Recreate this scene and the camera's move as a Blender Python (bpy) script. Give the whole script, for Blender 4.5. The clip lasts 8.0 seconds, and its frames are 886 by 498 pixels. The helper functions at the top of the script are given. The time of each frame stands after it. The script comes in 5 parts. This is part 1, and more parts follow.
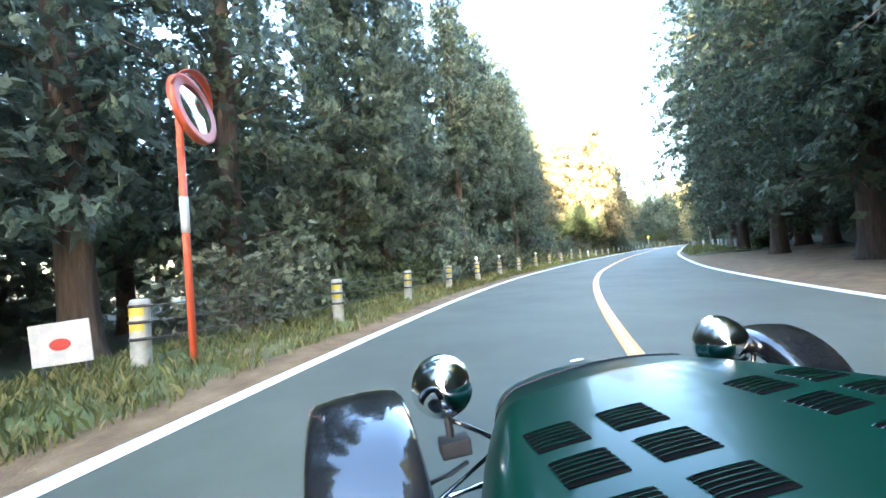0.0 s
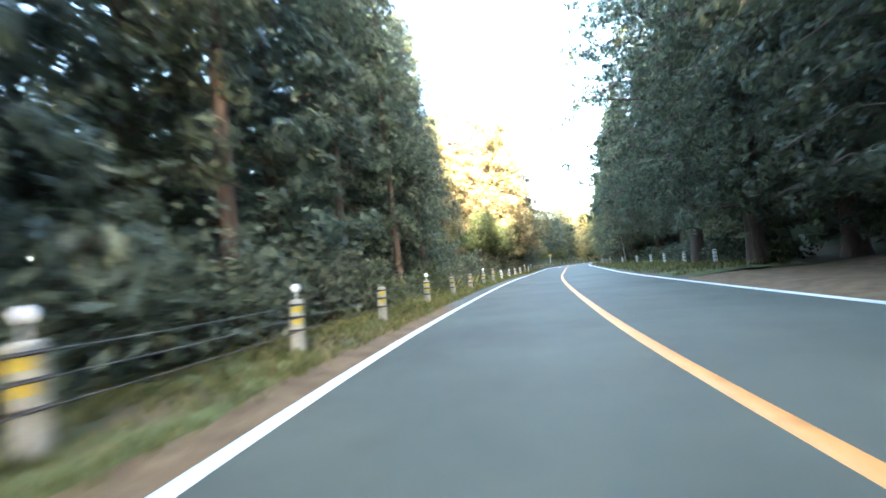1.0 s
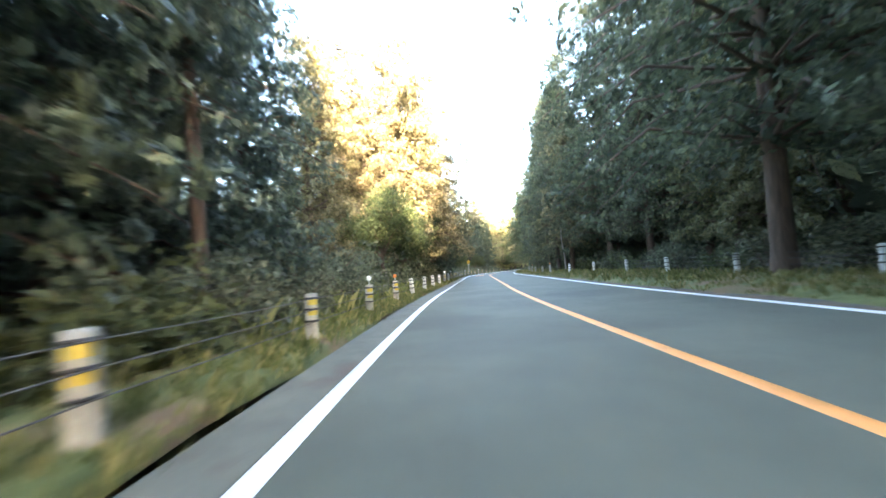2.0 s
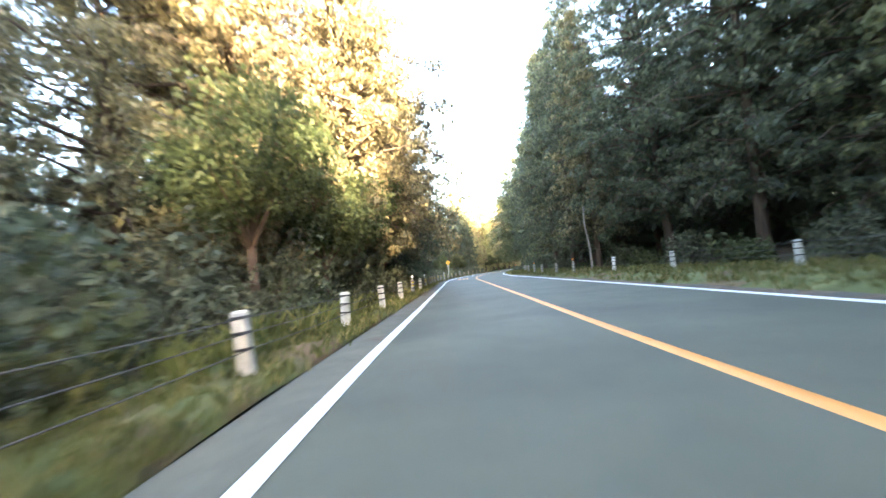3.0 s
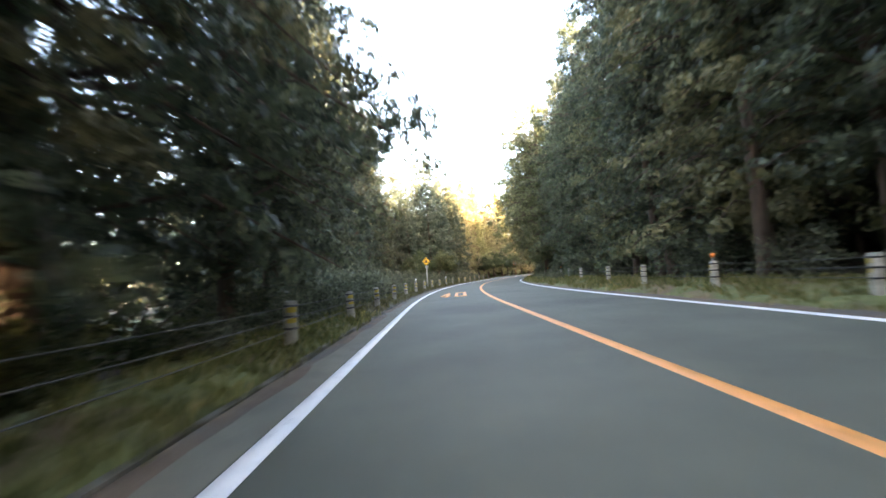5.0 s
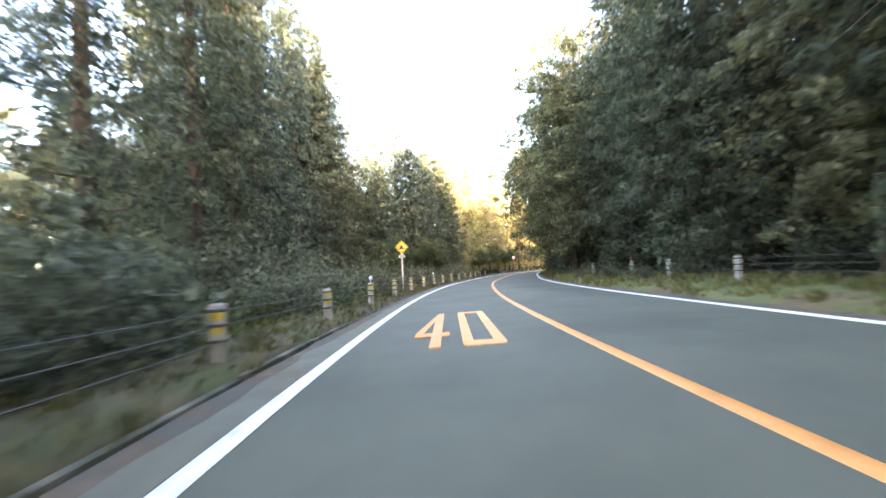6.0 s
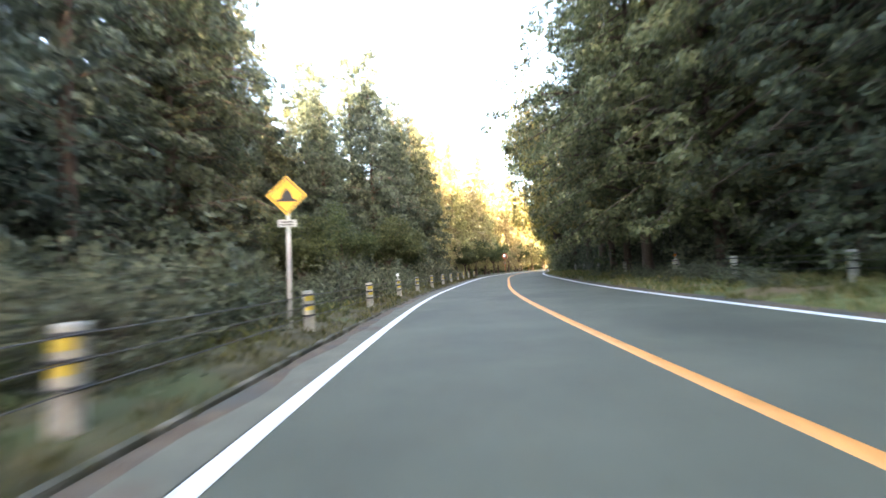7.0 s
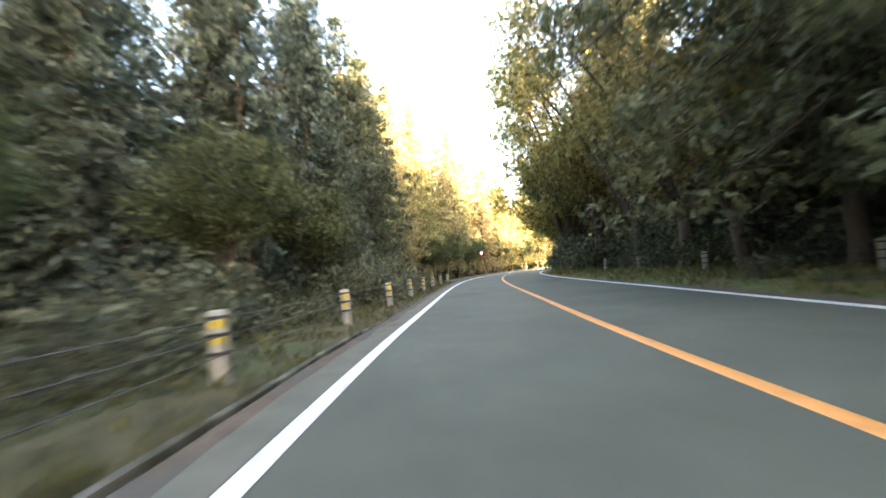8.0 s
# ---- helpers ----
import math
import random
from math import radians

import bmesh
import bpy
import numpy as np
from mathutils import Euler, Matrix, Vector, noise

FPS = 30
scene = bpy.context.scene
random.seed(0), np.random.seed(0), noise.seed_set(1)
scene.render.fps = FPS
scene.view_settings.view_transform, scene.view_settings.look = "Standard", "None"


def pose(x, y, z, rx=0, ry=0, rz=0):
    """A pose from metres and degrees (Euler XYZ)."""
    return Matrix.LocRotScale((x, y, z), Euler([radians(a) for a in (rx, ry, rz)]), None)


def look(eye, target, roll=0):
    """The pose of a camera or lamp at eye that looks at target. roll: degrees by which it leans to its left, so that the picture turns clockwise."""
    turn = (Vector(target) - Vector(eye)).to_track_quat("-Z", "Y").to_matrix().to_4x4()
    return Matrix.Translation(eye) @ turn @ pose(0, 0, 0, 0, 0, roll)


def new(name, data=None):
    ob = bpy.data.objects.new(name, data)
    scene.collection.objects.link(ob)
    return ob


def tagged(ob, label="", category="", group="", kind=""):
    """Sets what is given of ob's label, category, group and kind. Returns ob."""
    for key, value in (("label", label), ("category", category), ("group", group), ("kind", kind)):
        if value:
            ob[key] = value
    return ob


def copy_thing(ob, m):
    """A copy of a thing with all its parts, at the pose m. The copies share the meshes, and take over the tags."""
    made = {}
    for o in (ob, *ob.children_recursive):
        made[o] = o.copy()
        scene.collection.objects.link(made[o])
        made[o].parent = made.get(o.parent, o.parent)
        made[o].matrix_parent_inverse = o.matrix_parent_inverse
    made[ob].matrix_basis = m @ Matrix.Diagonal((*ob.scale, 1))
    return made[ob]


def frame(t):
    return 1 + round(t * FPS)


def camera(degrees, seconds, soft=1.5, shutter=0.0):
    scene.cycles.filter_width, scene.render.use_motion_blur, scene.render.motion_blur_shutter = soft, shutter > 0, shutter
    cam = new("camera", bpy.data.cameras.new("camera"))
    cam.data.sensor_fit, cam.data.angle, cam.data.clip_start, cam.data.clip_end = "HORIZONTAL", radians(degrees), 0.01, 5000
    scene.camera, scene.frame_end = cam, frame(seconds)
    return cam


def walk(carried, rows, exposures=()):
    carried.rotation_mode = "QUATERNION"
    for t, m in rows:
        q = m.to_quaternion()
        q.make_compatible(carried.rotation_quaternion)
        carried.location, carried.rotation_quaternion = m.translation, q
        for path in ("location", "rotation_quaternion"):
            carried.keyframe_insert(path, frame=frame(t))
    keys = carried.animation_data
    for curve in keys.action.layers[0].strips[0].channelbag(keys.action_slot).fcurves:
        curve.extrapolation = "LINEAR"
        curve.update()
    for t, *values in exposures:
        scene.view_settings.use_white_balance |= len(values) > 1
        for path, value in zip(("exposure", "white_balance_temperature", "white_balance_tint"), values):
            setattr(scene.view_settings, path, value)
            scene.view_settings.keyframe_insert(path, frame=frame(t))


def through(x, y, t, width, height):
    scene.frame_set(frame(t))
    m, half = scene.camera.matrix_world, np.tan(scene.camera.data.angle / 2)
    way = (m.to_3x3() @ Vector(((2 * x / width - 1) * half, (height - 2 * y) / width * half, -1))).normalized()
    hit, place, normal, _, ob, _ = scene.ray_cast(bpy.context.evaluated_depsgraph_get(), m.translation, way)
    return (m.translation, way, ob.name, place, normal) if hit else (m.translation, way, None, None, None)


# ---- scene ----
LENS = 2 * math.degrees(math.atan(784 / 720.0))
cam = camera(LENS, 8.0, soft=1.6, shutter=0.3)
EYE = 0.9
# seconds, x, y, degrees turned right of +y, pitch up, lean
PATH = [
    (0.0, 4.354, -0.153, -31.43, 1.62, 4.62),
    (0.0333, 4.354, -0.153, -31.43, 1.62, 4.62),
    (0.1, 3.910, 0.982, -30.44, 1.66, 4.59),
    (0.2, 3.486, 2.120, -29.31, 1.76, 4.63),
    (0.3, 3.082, 3.260, -28.06, 1.92, 4.72),
    (0.5, 2.329, 5.548, -25.24, 2.34, 4.98),
    (1.0, 0.738, 11.329, -17.34, 3.35, 5.36),
    (1.5, -0.460, 17.221, -10.05, 3.39, 4.53),
    (2.0, -1.194, 23.218, -5.08, 3.22, 4.26),
    (2.5, -1.600, 29.244, -2.71, 3.45, 5.14),
    (3.0, -1.787, 35.278, -1.90, 3.37, 5.95),
    (3.5, -1.859, 41.331, -1.47, 3.37, 5.43),
    (4.0, -1.912, 47.443, -1.06, 2.90, 3.87),
    (4.5, -1.906, 53.708, -0.41, 3.19, 3.74),
    (5.0, -1.903, 60.079, 0.24, 3.95, 4.46),
    (5.5, -1.879, 66.553, 0.98, 3.66, 4.36),
    (6.0, -1.816, 73.134, 1.88, 3.30, 3.90),
    (6.5, -1.662, 79.830, 3.12, 3.32, 3.69),
    (7.0, -1.297, 86.639, 5.03, 3.17, 3.56),
    (7.5, -0.645, 93.539, 7.24, 2.78, 3.70),
    (8.0, 0.429, 100.512, 9.83, 3.20, 4.98),
]


def eye_pose(x, y, turn, pitch, lean):
    a, p = radians(turn), radians(pitch)
    to = (x + math.sin(a) * math.cos(p), y + math.cos(a) * math.cos(p), EYE + math.sin(p))
    return look((x, y, EYE), to, -lean)


# seconds, stops, kelvin, tint
EXPOSURES = [(0.0, 5.30, 5700, 11), (1.0, 4.95, 5900, 11), (1.6, 4.8, 6100, 12), (2.9, 4.8, 6500, 16), (3.4, 4.7, 6700, 18), (4.0, 4.45, 7200, 17), (4.5, 4.25, 7200, 21), (6.0, 4.55, 6900, 22), (7.0, 4.42, 7000, 19), (8.0, 4.38, 7200, 18)]
walk(cam, [(t, eye_pose(*r)) for t, *r in PATH], EXPOSURES)

# ---- light ----
SUN_TURN, SUN_HIGH = 167.0, 9.9     # compass degrees from +y towards +x, and height
world = bpy.data.worlds.new("world")
scene.world = world
world.use_nodes = True
wn = world.node_tree
sky = wn.nodes.new("ShaderNodeTexSky")
sky.sky_type, sky.sun_disc = "NISHITA", False
sky.sun_elevation, sky.sun_rotation = radians(SUN_HIGH), radians(SUN_TURN)
sky.air_density, sky.dust_density, sky.ozone_density = 1.0, 2.0, 1.0
background = wn.nodes["Background"]
background.inputs[1].default_value = 0.15
wn.links.new(sky.outputs[0], background.inputs[0])
sun_data = bpy.data.lights.new("sun", "SUN")
sun_data.energy, sun_data.angle, sun_data.color = 5.0, radians(0.6), (1.0, 0.80, 0.52)
a, e = radians(SUN_TURN), radians(SUN_HIGH)
sun = new("sun", sun_data)
sun.matrix_world = look((60 * math.sin(a), 60 * math.cos(a), 60 * math.tan(e)), (0, 0, 0))

# ---- materials ----


def material(name, rough=0.8, metal=0.0):
    m = bpy.data.materials.new(name)
    m.use_nodes = True
    b = m.node_tree.nodes["Principled BSDF"]
    b.inputs["Roughness"].default_value, b.inputs["Metallic"].default_value = rough, metal
    return m, m.node_tree, b


def noisy(name, stops, scale, rough=0.8, metal=0.0, bump=0.0, fine=0.0, stretch=(1, 1, 1), spots=None, detail=6.0):
    """Colour from two scales of noise in object space, with relief. spots: a second colour, its scale and its share."""
    m, t, b = material(name, rough, metal)
    co = t.nodes.new("ShaderNodeTexCoord")
    mp = t.nodes.new("ShaderNodeMapping")
    mp.inputs["Scale"].default_value = stretch
    t.links.new(co.outputs["Object"], mp.inputs[0])
    n = t.nodes.new("ShaderNodeTexNoise")
    n.inputs["Scale"].default_value, n.inputs["Detail"].default_value, n.inputs["Roughness"].default_value = scale, detail, 0.65
    t.links.new(mp.outputs[0], n.inputs["Vector"])
    r = t.nodes.new("ShaderNodeValToRGB")
    while len(r.color_ramp.elements) < len(stops):
        r.color_ramp.elements.new(0.5)
    for el, (at, c) in zip(r.color_ramp.elements, stops):
        el.position, el.color = at, (*c, 1)
    t.links.new(n.outputs[0], r.inputs[0])
    out = r.outputs[0]
    if spots:
        colour, size, share = spots
        n2 = t.nodes.new("ShaderNodeTexNoise")
        n2.inputs["Scale"].default_value, n2.inputs["Detail"].default_value = size, 4.0
        t.links.new(mp.outputs[0], n2.inputs["Vector"])
        r2 = t.nodes.new("ShaderNodeValToRGB")
        r2.color_ramp.elements[0].position, r2.color_ramp.elements[1].position = 1 - share - 0.06, 1 - share + 0.06
        t.links.new(n2.outputs[0], r2.inputs[0])
        mix = t.nodes.new("ShaderNodeMix")
        mix.data_type = "RGBA"
        t.links.new(r2.outputs[0], mix.inputs[0])
        t.links.new(out, mix.inputs[6])
        mix.inputs[7].default_value = (*colour, 1)
        out = mix.outputs[2]
    t.links.new(out, b.inputs["Base Color"])
    if bump:
        n3 = t.nodes.new("ShaderNodeTexNoise")
        n3.inputs["Scale"].default_value, n3.inputs["Detail"].default_value = fine or scale * 6, 5.0
        t.links.new(mp.outputs[0], n3.inputs["Vector"])
        bp = t.nodes.new("ShaderNodeBump")
        bp.inputs["Strength"].default_value, bp.inputs["Distance"].default_value = bump, 0.02
        t.links.new(n3.outputs[0], bp.inputs["Height"])
        t.links.new(bp.outputs[0], b.inputs["Normal"])
    return m


def leafy(name, dark, mid, pale, through=0.35, lace=0.0):
    """Leaves: every leaf its own shade, part of the light going through. lace: how finely each spray is cut into needles and twigs."""
    m, t, b = material(name, 0.55)
    g = t.nodes.new("ShaderNodeNewGeometry")
    r = t.nodes.new("ShaderNodeValToRGB")
    r.color_ramp.elements.new(0.55)
    for el, (at, c) in zip(r.color_ramp.elements, ((0, dark), (0.6, mid), (1, pale))):
        el.position, el.color = at, (*c, 1)
    t.links.new(g.outputs["Random Per Island"], r.inputs[0])
    co = t.nodes.new("ShaderNodeTexCoord")
    n = t.nodes.new("ShaderNodeTexNoise")
    n.inputs["Scale"].default_value = 0.45
    t.links.new(co.outputs["Object"], n.inputs["Vector"])
    info = t.nodes.new("ShaderNodeObjectInfo")
    hsv = t.nodes.new("ShaderNodeHueSaturation")
    mr = t.nodes.new("ShaderNodeMapRange")
    mr.inputs[3].default_value, mr.inputs[4].default_value = 0.55, 1.45
    t.links.new(n.outputs[0], mr.inputs[0])
    t.links.new(mr.outputs[0], hsv.inputs["Value"])
    mh = t.nodes.new("ShaderNodeMapRange")
    mh.inputs[3].default_value, mh.inputs[4].default_value = 0.475, 0.515
    t.links.new(info.outputs["Random"], mh.inputs[0])
    t.links.new(mh.outputs[0], hsv.inputs["Hue"])
    t.links.new(r.outputs[0], hsv.inputs["Color"])
    t.links.new(hsv.outputs[0], b.inputs["Base Color"])
    b.inputs["Specular IOR Level"].default_value = 0.3
    tr = t.nodes.new("ShaderNodeBsdfTranslucent")
    t.links.new(hsv.outputs[0], tr.inputs[0])
    mx = t.nodes.new("ShaderNodeMixShader")
    mx.inputs[0].default_value = through
    t.links.new(b.outputs[0], mx.inputs[1])
    t.links.new(tr.outputs[0], mx.inputs[2])
    out = mx
    if lace:
        cut = t.nodes.new("ShaderNodeTexNoise")
        cut.inputs["Scale"].default_value, cut.inputs["Detail"].default_value, cut.inputs["Roughness"].default_value = lace, 3.5, 0.62
        t.links.new(co.outputs["Object"], cut.inputs["Vector"])
        gap = t.nodes.new("ShaderNodeMath")
        gap.operation = "GREATER_THAN"
        gap.inputs[1].default_value = 0.44
        t.links.new(cut.outputs[0], gap.inputs[0])
        clear = t.nodes.new("ShaderNodeBsdfTransparent")
        out = t.nodes.new("ShaderNodeMixShader")
        t.links.new(gap.outputs[0], out.inputs[0])
        t.links.new(clear.outputs[0], out.inputs[1])
        t.links.new(mx.outputs[0], out.inputs[2])
    t.links.new(out.outputs[0], t.nodes["Material Output"].inputs["Surface"])
    return m


M_ASPHALT = noisy("asphalt", [(0.3, (0.066, 0.071, 0.051)), (0.52, (0.088, 0.095, 0.068)), (0.75, (0.113, 0.120, 0.087))], 0.5, 0.78, bump=0.35, fine=160, spots=((0.060, 0.066, 0.047), 0.22, 0.38))
M_SHOULDER = noisy("worn_shoulder", [(0.3, (0.098, 0.098, 0.074)), (0.7, (0.152, 0.150, 0.112))], 2.0, 0.85, bump=0.4, fine=90, spots=((0.105, 0.078, 0.055), 0.9, 0.34))
M_LITTER = noisy("leaf_litter", [(0.3, (0.115, 0.068, 0.032)), (0.55, (0.195, 0.122, 0.058)), (0.8, (0.27, 0.185, 0.098))], 3.0, 0.95, bump=0.8, fine=40, spots=((0.08, 0.085, 0.035), 0.7, 0.30))
M_DEBRIS = noisy("roadside_debris", [(0.3, (0.075, 0.055, 0.038)), (0.55, (0.125, 0.092, 0.062)), (0.8, (0.18, 0.135, 0.09))], 4.0, 0.95, bump=0.8, fine=50, spots=((0.085, 0.082, 0.068), 1.3, 0.45))
M_WHITE_LINE = noisy("white_road_paint", [(0.25, (0.50, 0.50, 0.48)), (0.5, (0.76, 0.76, 0.74))], 5.0, 0.6, bump=0.2, fine=120, spots=((0.30, 0.30, 0.29), 9.0, 0.30))
M_YELLOW_LINE = noisy("orange_yellow_road_paint", [(0.25, (0.52, 0.22, 0.05)), (0.5, (0.80, 0.33, 0.09))], 5.0, 0.6, bump=0.2, fine=120)
M_KERB = noisy("mossy_concrete_edge", [(0.3, (0.085, 0.078, 0.06)), (0.7, (0.20, 0.18, 0.145))], 4.0, 0.9, bump=0.5, fine=60, spots=((0.05, 0.05, 0.028), 1.5, 0.52))
M_GROUND = noisy("forest_floor", [(0.3, (0.035, 0.028, 0.018)), (0.55, (0.075, 0.055, 0.03)), (0.8, (0.12, 0.085, 0.045))], 1.2, 0.95, bump=0.8, fine=14, spots=((0.04, 0.06, 0.02), 0.25, 0.45))
M_VERGE = noisy("grass_turf", [(0.3, (0.062, 0.076, 0.023)), (0.55, (0.122, 0.135, 0.040)), (0.8, (0.19, 0.175, 0.066))], 2.5, 0.95, bump=0.8, fine=35, spots=((0.15, 0.10, 0.05), 0.6, 0.42))
# browner and darker than grass_turf
M_VERGE_BROWN = noisy("thin_brown_turf", [(0.3, (0.046, 0.043, 0.019)), (0.55, (0.085, 0.073, 0.033)), (0.8, (0.13, 0.105, 0.05))], 2.5, 0.95, bump=0.8, fine=35, spots=((0.06, 0.075, 0.025), 0.8, 0.42))
M_CONCRETE = noisy("weathered_white_concrete", [(0.25, (0.40, 0.39, 0.35)), (0.6, (0.64, 0.63, 0.58))], 6.0, 0.8, bump=0.3, fine=80, spots=((0.22, 0.22, 0.17), 3.0, 0.36))
M_CONCRETE_OLD = noisy("grey_lichened_concrete", [(0.25, (0.20, 0.195, 0.165)), (0.6, (0.40, 0.385, 0.33))], 6.0, 0.85, bump=0.3, fine=80, spots=((0.13, 0.13, 0.09), 3.0, 0.42))
M_YELLOW = noisy("yellow_reflective_sheet", [(0.3, (0.40, 0.29, 0.035)), (0.7, (0.56, 0.42, 0.065))], 10, 0.45, spots=((0.40, 0.36, 0.16), 14, 0.25))
M_CABLE = noisy("dull_galvanised_cable", [(0.3, (0.055, 0.055, 0.052)), (0.7, (0.115, 0.112, 0.105))], 20, 0.75, 0.2)
M_STEEL = noisy("painted_white_steel", [(0.3, (0.42, 0.43, 0.42)), (0.7, (0.58, 0.59, 0.57))], 4, 0.5, bump=0.1, spots=((0.30, 0.30, 0.26), 7, 0.25))
M_ORANGE = noisy("orange_paint", [(0.3, (0.42, 0.062, 0.022)), (0.7, (0.58, 0.11, 0.045))], 3, 0.5, bump=0.1, spots=((0.42, 0.2, 0.13), 6, 0.2))
M_SIGN = noisy("yellow_sign_face", [(0.3, (0.75, 0.40, 0.02)), (0.7, (0.86, 0.50, 0.04))], 4, 0.4)
M_BLACK = noisy("black_paint", [(0.3, (0.012, 0.012, 0.014)), (0.7, (0.025, 0.025, 0.028))], 8, 0.5)
# flat black without sheen, standing for the shade inside the louvres
M_SLOT_SHADE = noisy("slot_shade_black", [(0.3, (0.004, 0.004, 0.004)), (0.7, (0.008, 0.008, 0.008))], 40, 1.0)
M_SLOT_SHADE.node_tree.nodes["Principled BSDF"].inputs["Specular IOR Level"].default_value = 0.0
M_RED = noisy("red_paint", [(0.3, (0.32, 0.035, 0.028)), (0.7, (0.44, 0.06, 0.045))], 8, 0.5)
M_REFLECTOR = noisy("orange_reflector", [(0.3, (0.75, 0.20, 0.04)), (0.7, (0.85, 0.30, 0.08))], 12, 0.25)
M_WHITE_REFLECTOR = noisy("white_reflector", [(0.3, (0.70, 0.72, 0.74)), (0.7, (0.85, 0.86, 0.87))], 12, 0.2)
M_MIRROR = material("mirror_face", 0.04, 1.0)[0]
M_MIRROR.node_tree.nodes["Principled BSDF"].inputs["Base Color"].default_value = (0.50, 0.51, 0.50, 1)
M_BOARD = noisy("faded_white_board", [(0.3, (0.30, 0.29, 0.28)), (0.7, (0.46, 0.45, 0.43))], 5, 0.6, bump=0.1, spots=((0.22, 0.21, 0.18), 6, 0.3))
M_BARK = noisy("cedar_bark", [(0.25, (0.045, 0.032, 0.024)), (0.55, (0.11, 0.075, 0.052)), (0.8, (0.18, 0.13, 0.095))], 5.0, 0.95, bump=0.9, fine=14, stretch=(3, 3, 0.35))
M_DEADWOOD = noisy("bleached_dead_wood", [(0.25, (0.16, 0.14, 0.12)), (0.7, (0.36, 0.33, 0.29))], 5.0, 0.9, bump=0.6, fine=14, stretch=(3, 3, 0.4))
M_CEDAR = leafy("cedar_foliage", (0.042, 0.054, 0.036), (0.096, 0.120, 0.070), (0.175, 0.195, 0.105), lace=24.0)
M_CEDAR_COOL = leafy("cypress_foliage", (0.044, 0.062, 0.048), (0.096, 0.128, 0.090), (0.162, 0.200, 0.130), lace=24.0)
# cedar green shifted to gold: sunlight put into the foliage colour
M_CEDAR_GOLD = leafy("sun_gold_cedar_foliage", (0.080, 0.074, 0.036), (0.20, 0.178, 0.088), (0.32, 0.28, 0.145), 0.25, lace=24.0)
# cedar_foliage lightened towards yellow so that shaded crowns look sunlit
M_CEDAR_SUNNY = leafy("sun_olive_cedar_foliage", (0.066, 0.074, 0.036), (0.165, 0.172, 0.080), (0.28, 0.27, 0.13), lace=24.0)
# bright yellow carries the glow of sun on the far trees
M_FAR_SUNLIT = leafy("sunlit_far_foliage", (0.15, 0.135, 0.055), (0.36, 0.315, 0.14), (0.52, 0.46, 0.22), 0.4, lace=18.0)
# leaf colour brightened to yellow, for sunlight that these shaded trees miss
M_SUNLIT_LEAF = leafy("sunlit_yellow_leaves", (0.10, 0.10, 0.030), (0.28, 0.25, 0.075), (0.45, 0.38, 0.13), 0.5, lace=18.0)
M_BROAD = leafy("broadleaf_foliage", (0.038, 0.053, 0.022), (0.085, 0.112, 0.044), (0.16, 0.178, 0.075), 0.45, lace=18.0)
M_SHRUB = leafy("shrub_foliage", (0.048, 0.058, 0.036), (0.118, 0.134, 0.080), (0.22, 0.23, 0.14), 0.45, lace=20.0)
# browner and darker than grass_blades
M_GRASS_BROWN = leafy("brown_grass_blades", (0.050, 0.054, 0.020), (0.110, 0.103, 0.038), (0.20, 0.165, 0.072), 0.4)
M_GRASS = leafy("grass_blades", (0.070, 0.086, 0.026), (0.165, 0.172, 0.052), (0.32, 0.28, 0.12), 0.4)

M_GREEN = material("green_car_paint", 0.3)[0]
_b = M_GREEN.node_tree.nodes["Principled BSDF"]
_b.inputs["Base Color"].default_value = (0.002, 0.026, 0.016, 1)
_b.inputs["Coat Weight"].default_value, _b.inputs["Coat Roughness"].default_value = 0.16, 0.03
_b.inputs["Coat IOR"].default_value = 1.36
_b.inputs["Specular IOR Level"].default_value = 0.06
M_GLOSS_BLACK = material("gloss_black_paint", 0.12)[0]
_b = M_GLOSS_BLACK.node_tree.nodes["Principled BSDF"]
_b.inputs["Base Color"].default_value = (0.010, 0.011, 0.013, 1)
_b.inputs["Coat Weight"].default_value, _b.inputs["Coat Roughness"].default_value = 1.0, 0.02
M_CHROME = material("chrome", 0.05, 1.0)[0]
M_CHROME.node_tree.nodes["Principled BSDF"].inputs["Base Color"].default_value = (0.72, 0.73, 0.75, 1)
M_TYRE = noisy("tyre_rubber", [(0.3, (0.014, 0.014, 0.014)), (0.7, (0.03, 0.03, 0.03))], 30, 0.9, bump=0.3)
M_ALLOY = noisy("dull_alloy", [(0.3, (0.32, 0.32, 0.33)), (0.7, (0.45, 0.45, 0.46))], 12, 0.4, 0.9)
M_SEAT = noisy("black_vinyl", [(0.3, (0.016, 0.016, 0.016)), (0.7, (0.03, 0.03, 0.03))], 20, 0.6, bump=0.2)

# ---- the road's line ----
HEAD_FROM, HEAD_STEP = -96.0, 6.0
HEADINGS = [-65.0, -62.0, -59.0, -56.0, -53.0, -50.0, -47.4, -44.4, -41.4, -38.4, -35.4, -32.4, -29.4, -26.4, -23.4, -20.3, -17.2, -14.0, -9.8, -4.9, -3.9, -3.1, -1.6, -0.0, -0.3, -0.3, -0.1, -0.5, -0.3, 1.9, 3.8, 6.6, 8.2, 11.4, 14.0, 13.6, 14.5, 16.0, 18.0, 21.0, 25.0, 30.0, 35.0, 40.0, 45.0, 50.0, 55.0, 60.0, 64.0, 67.0, 70.0, 72.0]
_n = int((len(HEADINGS) - 1) * HEAD_STEP) + 1
ROAD_S = HEAD_FROM + np.arange(_n)
ROAD_H = np.radians(np.interp(ROAD_S, HEAD_FROM + HEAD_STEP * np.arange(len(HEADINGS)), HEADINGS))
